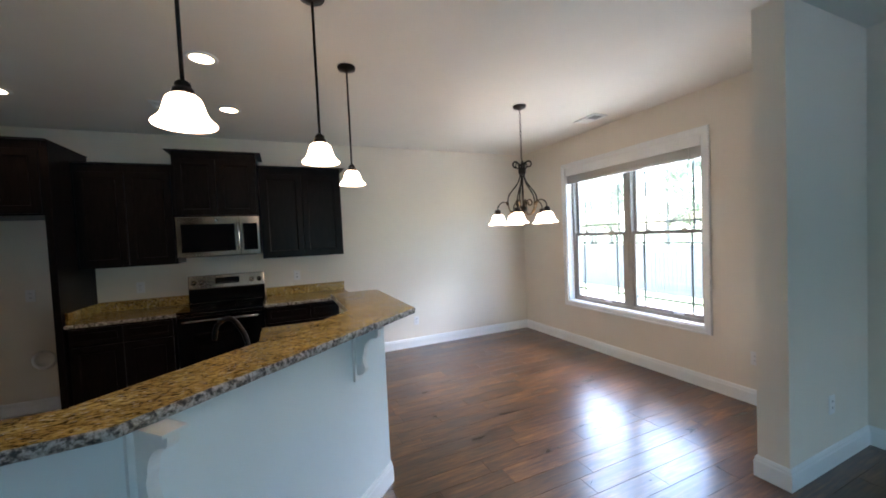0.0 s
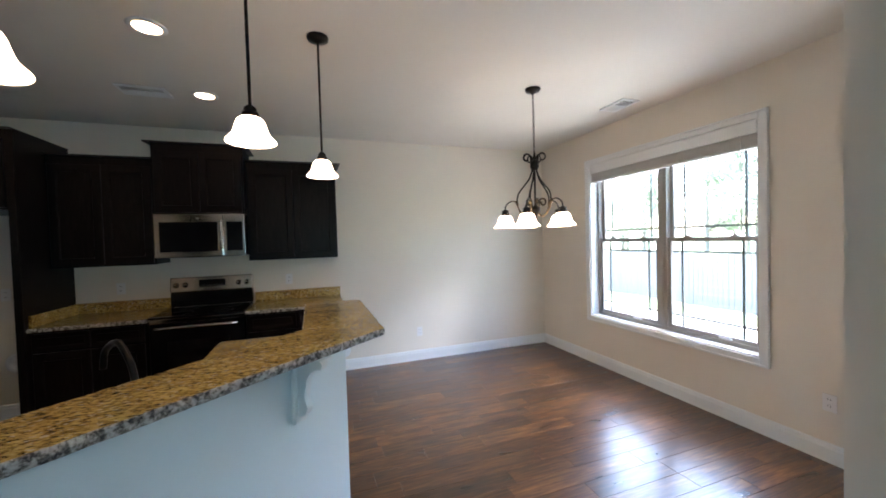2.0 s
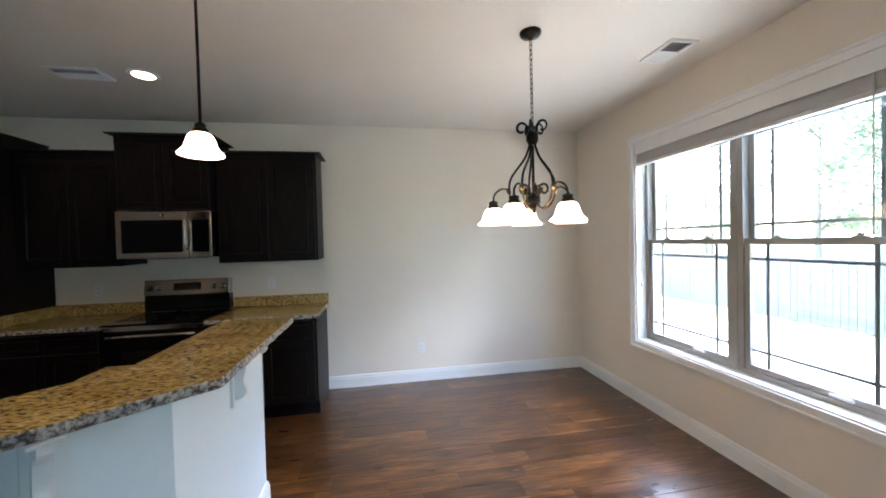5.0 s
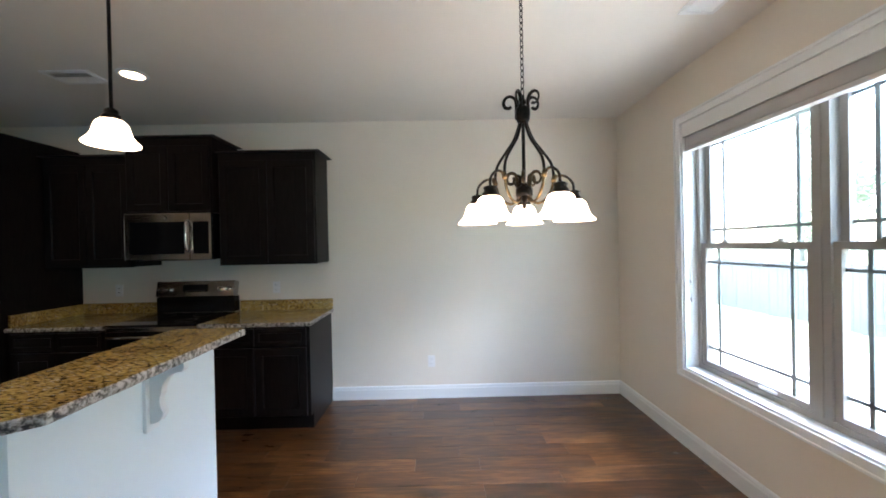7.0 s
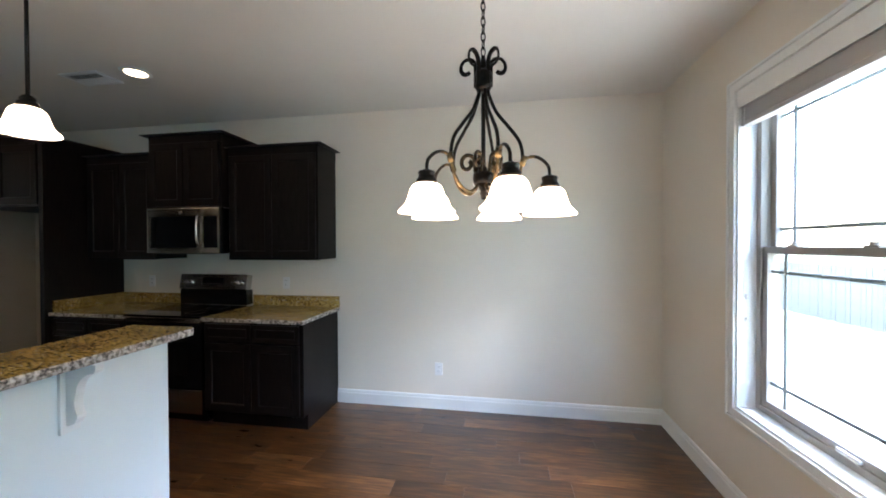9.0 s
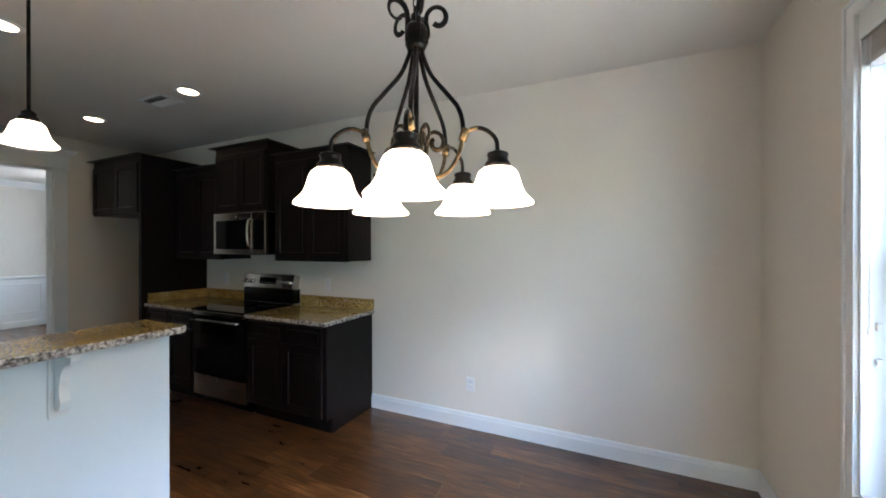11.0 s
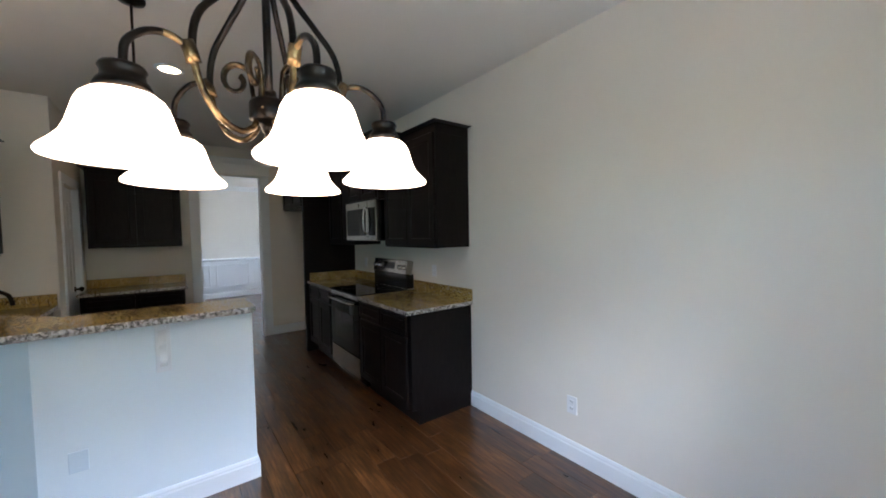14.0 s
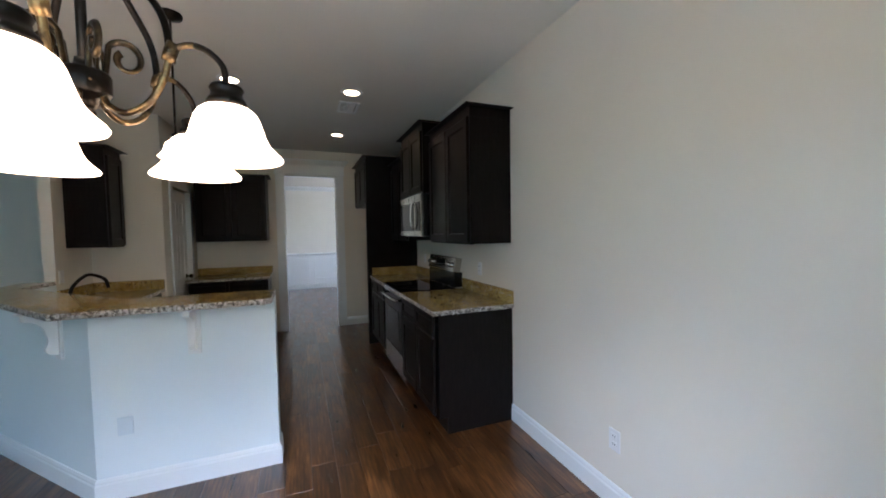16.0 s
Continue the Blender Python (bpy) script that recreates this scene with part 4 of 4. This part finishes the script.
# ---- lamps ----
def shade_profile(r, h):
    outer = [(0.30, 1.0), (0.42, 0.97), (0.52, 0.89), (0.58, 0.78), (0.63, 0.62), (0.68, 0.46), (0.75, 0.31), (0.86, 0.19), (0.97, 0.09), (1.0, 0.04), (0.98, 0.0)]
    pts = [(r * a, h * b) for a, b in outer]
    return pts + [(x - 0.004, z + 0.001) for x, z in reversed(pts)]


def pendant(x, y, copy_of=None):
    if copy_of:
        return copy_thing(copy_of, pose(x, y, CEILING))
    p = thing("pendant_lamp", (0, 0, 0), "dark bronze pendant lamp with lit white bell glass", "lamp", "pendant lamps over the bar")
    part("canopy", lathe(bmesh.new(), [(0, 0), (0.062, 0), (0.064, -0.006), (0.060, -0.020), (0.030, -0.028), (0.012, -0.036), (0, -0.036)], seg=28), BRONZE, p)
    part("rod", tube(bmesh.new(), [(0, 0, -0.03), (0, 0, -0.35), (0, 0, -0.70)], 0.0065, 10), BRONZE, p)
    cup = part("socket_cup", lathe(bmesh.new(), [(0, -0.692), (0.012, -0.692), (0.022, -0.700), (0.024, -0.709), (0.020, -0.713), (0.030, -0.719), (0.034, -0.734), (0.030, -0.741), (0, -0.741)]), BRONZE, p)
    part("shade", lathe(bmesh.new(), shade_profile(0.093, 0.100), (0, 0, -0.838), 40), SHADE, cup, "lit white alabaster bell glass")
    p.location = (x, y, CEILING)
    return p


pend = pendant(0.404, 2.805)
pendant(0.120, 2.085, pend)
pendant(-0.352, 1.571, pend)

# chandelier
CX, CY, CZ = 2.115, 3.106, 0.026
ch = thing("chandelier", (CX, CY, CEILING), "bronze five-arm chandelier with lit white bell glasses", "chandelier")


def cpos(r, a, z):
    return Vector((CX + r * math.cos(a), CY + r * math.sin(a), z + CZ))


part("canopy", lathe(bmesh.new(), [(0, CEILING), (0.064, CEILING), (0.066, CEILING - 0.008), (0.055, CEILING - 0.024), (0.024, CEILING - 0.032), (0.010, CEILING - 0.045), (0, CEILING - 0.045)], (CX, CY, 0)), BRONZE, ch)
chain = bmesh.new()
z = CEILING - 0.045
k = 0
while z > 2.205 + CZ:
    a = math.pi / 2 * (k % 2) + 0.5
    ring = [Vector((CX, CY, z - 0.017)) + Vector((math.cos(a) * 0.0085 * math.cos(q), math.sin(a) * 0.0085 * math.cos(q), 0.019 * math.sin(q))) for q in [2 * math.pi * j / 14 for j in range(15)]]
    tube(chain, ring, 0.0024, 6)
    z -= 0.029
    k += 1
part("chain", chain, BRONZE, ch)
part("collar", lathe(bmesh.new(), [(0, 2.20), (0.008, 2.20), (0.010, 2.182), (0.016, 2.174), (0.016, 2.160), (0.011, 2.150), (0.028, 2.142), (0.035, 2.132), (0.035, 2.098), (0.031, 2.092), (0.034, 2.084), (0.026, 2.068), (0, 2.062)], (CX, CY, CZ)), BRONZE, ch)
part("stem", tube(bmesh.new(), [(CX, CY, 2.082), (CX, CY, 1.9), (CX, CY, 1.762)], 0.0085, 10), BRONZE, ch)
hub = part("hub", lathe(bmesh.new(), [(0, 1.775), (0.013, 1.775), (0.016, 1.760), (0.036, 1.752), (0.040, 1.745), (0.040, 1.712), (0.035, 1.704), (0.020, 1.700), (0.018, 1.690), (0.013, 1.682), (0, 1.680)], (CX, CY, CZ)), BRONZE, ch)
part("finial", lathe(bmesh.new(), [(0, 1.684), (0.011, 1.682), (0.015, 1.674), (0.010, 1.666), (0.011, 1.658), (0.007, 1.650), (0, 1.648)], (CX, CY, CZ), 14), BRONZE, hub)
for i in range(5):
    a = radians(-67.0 + 72 * i)
    lyre = spline([cpos(0.018, a, 2.075), cpos(0.024, a, 2.045), cpos(0.050, a, 1.985), cpos(0.095, a, 1.928), cpos(0.136, a, 1.872), cpos(0.149, a, 1.810), cpos(0.138, a, 1.745), cpos(0.108, a, 1.696), cpos(0.068, a, 1.676), cpos(0.038, a, 1.690), cpos(0.030, a, 1.712)], 7)
    cut = int(len(lyre) * 0.52)
    arm = part("arm", tube(bmesh.new(), lyre[:cut + 1], 0.0068, 10), BRONZE, ch)
    part("lower_arm", tube(bmesh.new(), lyre[cut:], 0.0066, 10), BRONZE_GOLD, arm, "gold-rubbed bronze lower arm")
    branch = spline([cpos(0.148, a, 1.775), cpos(0.153, a, 1.796), cpos(0.172, a, 1.808), cpos(0.196, a, 1.810), cpos(0.223, a, 1.798), cpos(0.246, a, 1.772), cpos(0.251, a, 1.736)], 7)
    half = len(branch) // 2
    part("branch", tube(bmesh.new(), branch[:half + 1], 0.0062, 10), BRONZE_GOLD, arm, "gold-rubbed bronze branch")
    part("branch", tube(bmesh.new(), branch[half:], 0.0062, 10), BRONZE, arm)
    part("clasp", tube(bmesh.new(), [cpos(0.147, a, 1.778), cpos(0.152, a, 1.796), cpos(0.159, a, 1.812)], 0.0125, 10), BRONZE_GOLD, arm)
    curl = [cpos(0.062 + 0.030 * (1 - 0.62 * q) * math.cos(2.6 - 6.6 * q), a + 0.55, 1.790 + 0.036 * (1 - 0.62 * q) * math.sin(2.6 - 6.6 * q)) for q in [j / 26 for j in range(27)]]
    curl = spline([cpos(0.034, a + 0.55, 1.725), cpos(0.030, a + 0.55, 1.755)], 3) + curl
    part("scroll", tube(bmesh.new(), curl, 0.0046, 8, 1.7), BRONZE_MIX, ch, "half-gilded lower scroll")
    top = [cpos(0.066 + 0.036 * (1 - 0.50 * q) * math.cos(3.25 - 5.5 * q), a + 0.3, 2.165 + 0.040 * (1 - 0.50 * q) * math.sin(3.25 - 5.5 * q)) for q in [j / 24 for j in range(25)]]
    top = spline([cpos(0.030, a + 0.3, 2.085), cpos(0.030, a + 0.3, 2.12)], 3) + top
    part("scroll", tube(bmesh.new(), top, 0.0044, 8, 1.9), BRONZE, ch)
    c = cpos(0.251, a, 0)
    cup = part("socket_cup", lathe(bmesh.new(), [(0, 1.740), (0.010, 1.740), (0.016, 1.737), (0.028, 1.733), (0.031, 1.727), (0.028, 1.721), (0.029, 1.712), (0.034, 1.706), (0.038, 1.697), (0.033, 1.690), (0, 1.690)], c), BRONZE, ch)
    part("shade", lathe(bmesh.new(), shade_profile(0.101, 0.105), c + Vector((0, 0, 1.587)), 40), SHADE, cup, "lit white alabaster bell glass")


def downlight(x, y):
    d = thing("recessed_light", (x, y, CEILING), "round lit recessed ceiling light with white trim", "ceiling light", "recessed kitchen lights")
    part("trim_ring", lathe(bmesh.new(), [(0.066, -0.002), (0.070, -0.009), (0.090, -0.007), (0.097, -0.001), (0.066, -0.0005)], seg=36), TRIM, d, local=True)
    part("lens", lathe(bmesh.new(), [(0, -0.005), (0.066, -0.005), (0.068, -0.001), (0, -0.001)], seg=36), DOWNLIGHT, d, "lit frosted lens", local=True)
    return d


for x, y in ((-0.500, 2.968), (-0.460, 3.960), (-2.17, 3.003), (-1.98, 3.965)):
    downlight(x, y)


def vent(x, y, wx, wy, label):
    v = thing("ceiling_vent", (x, y, CEILING), label, "air vent")
    part("frame", frame_rect(wx, wy), TRIM, v, local=True)
    part("backing", boxes((-wx / 2 + 0.02, wx / 2 - 0.02, -wy / 2 + 0.02, wy / 2 - 0.02, -0.0025, -0.0012)), SLOT, v, local=True)
    n = int((wy - 0.06) / 0.017)
    for k in range(n):
        yy = -wy / 2 + 0.036 + 0.017 * k
        s = boxes((-wx / 2 + 0.026, wx / 2 - 0.026, -0.0088, 0.0088, -0.0008, 0.0008))
        bmesh.ops.transform(s, matrix=pose(0, yy, -0.0085, 35 if k < n / 2 else -35), verts=s.verts)
        part("slat", s, TRIM, v, local=True)


def frame_rect(wx, wy):
    bm = bmesh.new()
    for x0, x1, y0, y1 in ((-wx / 2, wx / 2, -wy / 2, -wy / 2 + 0.026), (-wx / 2, wx / 2, wy / 2 - 0.026, wy / 2), (-wx / 2, -wx / 2 + 0.026, -wy / 2 + 0.026, wy / 2 - 0.026), (wx / 2 - 0.026, wx / 2, -wy / 2 + 0.026, wy / 2 - 0.026)):
        box(bm, x0, x1, y0, y1, -0.012, -0.0005, bevel=0.003)
    return bm


vent(-0.872, 3.975, 0.33, 0.20, "white louvred ceiling vent above the kitchen")
vent(3.14, 3.20, 0.20, 0.30, "white louvred ceiling vent above the window wall")


# ---- wall plates ----
def outlet(m, label, switch=False):
    o = new("wall_outlet")
    ORIGIN[o] = Vector((0, 0, 0))
    tagged(o, label, "outlet", "wall plates")
    part("plate", boxes((-0.036, 0.036, -0.007, -0.001, -0.058, 0.058), bevel=0.003), PLASTIC, o)
    if switch:
        part("rocker", boxes((-0.017, 0.017, -0.011, -0.006, -0.034, 0.034), bevel=0.002), PLASTIC, o)
    else:
        for zz in (-0.022, 0.022):
            face = part("socket", boxes((-0.016, 0.016, -0.009, -0.006, zz - 0.015, zz + 0.015), bevel=0.0015), PLASTIC, o)
            part("slots", boxes((-0.008, -0.005, -0.0096, -0.0088, zz - 0.004, zz + 0.008), (0.005, 0.008, -0.0096, -0.0088, zz - 0.004, zz + 0.006)), SLOT, face)
    o.matrix_basis = m
    return o


outlet(pose(1.597, Y_N, 0.346), "white duplex outlet low on the dining wall")
outlet(pose(0.06, Y_N, 1.125), "white duplex outlet above the granite backsplash")
outlet(pose(-1.50, Y_N, 1.125), "white duplex outlet above the backsplash near the fridge")
outlet(pose(-2.36, Y_N, 1.13), "white duplex outlet in the fridge space")
outlet(pose(X_E, 1.855, 0.375, 0, 0, -90), "white duplex outlet on the window wall")
outlet(pose(2.99, STUB_Y0, 0.37, 0, 0, 0), "white duplex outlet on the wall stub")
blank = new("wall_plate")
ORIGIN[blank] = Vector((0, 0, 0))
tagged(blank, "pale blue blank wall plate on the knee wall", "wall plate")
part("cover", boxes((-0.037, 0.037, -0.007, -0.001, -0.052, 0.052), bevel=0.003), PLATE, blank)
for dz in (-0.030, 0.030):
    part("screw", boxes((-0.003, 0.003, -0.0078, -0.0068, dz - 0.003, dz + 0.003), bevel=0.0005), PLATE, blank)
blank.matrix_basis = pose(KNEE_X, 2.518, 0.39, 0, 0, 90)
outlet(pose(-1.22, W2_Y, 1.12, 0, 0, 180), "white switch plate above the sink counter", True)
box_ob = thing("water_supply_box", (-2.30, Y_N, 0.486), "round white supply outlet box in the fridge space", "wall box")
part("ring", lathe(bmesh.new(), [(0.060, 0.0), (0.092, 0.0), (0.094, 0.006), (0.088, 0.012), (0.064, 0.012), (0.060, 0.004)], (-2.30, Y_N - 0.001, 0.486), 32, pose(0, 0, 0, 90)), PLASTIC, box_ob)
part("plate", lathe(bmesh.new(), [(0, 0.003), (0.061, 0.003), (0.061, 0.0)], (-2.30, Y_N - 0.001, 0.486), 32, pose(0, 0, 0, 90)), PLASTIC, box_ob)

# ---- outside ----
structure("ground", boxes((-300, 300, -300, 300, GZ - 0.5, GZ)), LAWN, "mown green lawn reaching far off", "lawn")
structure("pavement", boxes((-14, 9.9, -14, 24, GZ, GZ + 0.03)), CONCRETE, "pale sunlit bare ground and concrete round the house", "patio")
structure("foundation", boxes((FAR_X - T, X_E + T, KNEE_Y, Y_N + T, GZ, -0.251), (FAR_X - T, X_W, Y_N + T, FAR_N + T, GZ, -0.251), (WEST_LIVING - T, X_E + T, SOUTH - T, KNEE_Y, GZ, -0.251)), CONCRETE, "concrete house foundation", "foundation")
fence = thing("fence", (11.5, 4, GZ), "weathered grey wooden board fence across the yard", "fence")
fb = boxes((0, 0.02, 0, 0.138, 0, 1.62))
fence_mesh = mesh_of("board", fb, FENCE)
for k in range(150):
    o = new("board", fence_mesh)
    o.parent = fence
    o.location = (0.0 + random.uniform(-0.004, 0.004), -9 + 0.147 * k, 0.02 + random.uniform(-0.012, 0.012))
for zz in (0.25, 1.30):
    part("rail", boxes((11.52, 11.56, -5, 17, GZ + zz, GZ + zz + 0.09)), FENCE, fence)


def tree(x, y, h, seed, spread):
    rnd = random.Random(seed)
    t = thing("tree", (x, y, GZ), "tall leafy green tree behind the fence", "tree", "trees behind the fence")
    wood = bmesh.new()
    lean = rnd.uniform(-0.4, 0.4)
    tube(wood, spline([(x, y, GZ), (x + lean * 0.3, y, GZ + h * 0.3), (x + lean, y + lean, GZ + h * 0.9)], 6), lambda q: 0.17 * (1 - 0.8 * q), 8)
    tips = []
    for k in range(20):
        f = rnd.uniform(0.28, 0.96)
        a = rnd.uniform(0, 2 * math.pi)
        r = spread * (1.15 - f) * rnd.uniform(0.6, 1.1) + 0.4
        s = Vector((x + lean * f, y + lean * f * f, GZ + h * f))
        e = s + Vector((r * math.cos(a), r * math.sin(a), h * rnd.uniform(0.02, 0.12)))
        tube(wood, spline([s, s.lerp(e, 0.5) + Vector((0, 0, 0.2)), e], 4), lambda q: 0.045 * (1 - 0.8 * q), 6)
        tips += [s.lerp(e, q) for q in (0.45, 0.7, 0.9, 1.0)]
    part("trunk", wood, BARK, t)
    verts, faces = [], []
    for p in tips:
        for _ in range(30):
            c = p + Vector((rnd.gauss(0, 0.33), rnd.gauss(0, 0.33), rnd.gauss(0, 0.26)))
            u = Vector((rnd.uniform(-1, 1), rnd.uniform(-1, 1), rnd.uniform(-1, 1))).normalized()
            w = u.orthogonal().normalized()
            s = rnd.uniform(0.08, 0.17)
            b = len(verts)
            verts += [c - u * s, c + w * s * 0.5, c + u * s, c - w * s * 0.5]
            faces.append((b, b + 1, b + 2, b + 3))
    me = bpy.data.meshes.new("crown")
    me.from_pydata([v - Vector((x, y, GZ)) for v in verts], [], faces)
    me.materials.append(LEAF)
    o = new("crown", me)
    o.parent = t
    ORIGIN[o] = ORIGIN[t]
    o["kind"] = "stuff"


for x, y, h, seed, sp in ((18.5, 3.0, 8.0, 1, 2.4), (21.5, 8.5, 9.5, 2, 2.8), (19.5, 13.5, 7.5, 3, 2.2), (19.0, -2.5, 9.0, 4, 2.6), (19.0, 18.5, 8.5, 5, 2.5), (22.0, 5.5, 9.5, 6, 3.0),
                          (18.5, 1.0, 6.6, 7, 2.3), (20.0, 11.5, 8.0, 8, 2.7), (18.0, 16.0, 7.0, 9, 2.4), (21.5, 20.5, 9.0, 10, 2.9), (23.5, 14.0, 8.6, 11, 2.8), (24.0, 0.5, 8.4, 12, 2.8)):
    tree(x, y, h, seed, sp)

# ---- floorboards ----
def plank_mesh(length, wide=0.1485):
    bm = bmesh.new()
    e = 0.0008
    top = [(e, e), (length - e, e), (length - e, wide - e), (e, wide - e)]
    mid = [(0, 0), (length, 0), (length, wide), (0, wide)]
    r = [[bm.verts.new((x, y, z)) for x, y in pts] for pts, z in ((mid, -0.0128), (mid, -0.0010), (top, 0.0))]
    for a, c in zip(r, r[1:]):
        for k in range(4):
            bm.faces.new((a[k], a[(k + 1) % 4], c[(k + 1) % 4], c[k]))
    bm.faces.new(r[-1])
    return mesh_of("plank", bm, FLOOR)


LENGTHS = [0.45, 0.62, 0.80, 0.98, 1.16, 1.35]
PLANKS = [plank_mesh(q - 0.0012) for q in LENGTHS]
rnd = random.Random(7)
rest_v, rest_f = [], []
y = SOUTH
while y < FAR_N:
    x = (FAR_X if y > 1.25 else WEST_LIVING) - rnd.uniform(0, 0.12)
    x_end = X_E if y < Y_N else X_W - T
    while x < x_end:
        k = rnd.randrange(6)
        q = LENGTHS[k]
        near = x > -1.7 and 1.25 < y < Y_N and x + q < X_E + 0.13
        if near:
            o = new("plank", PLANKS[k])
            o.parent = floor
            o.location = (x, y, FZ)
        else:
            x1 = min(x + q - 0.0012, x_end + 0.02)
            b = len(rest_v)
            y1 = y + 0.1485
            for z in (FZ - 0.0125, FZ):
                rest_v += [(x, y, z), (x1, y, z), (x1, y1, z), (x, y1, z)]
            rest_f += [(b + 4, b + 5, b + 6, b + 7), (b, b + 1, b + 5, b + 4), (b + 1, b + 2, b + 6, b + 5), (b + 2, b + 3, b + 7, b + 6), (b + 3, b, b + 4, b + 7)]
        x += q
    y += 0.150
me = bpy.data.meshes.new("floorboards")
me.from_pydata(rest_v, [], rest_f)
me.materials.append(FLOOR)
o = new("floorboards", me)
o.parent = floor
o["kind"] = "stuff"
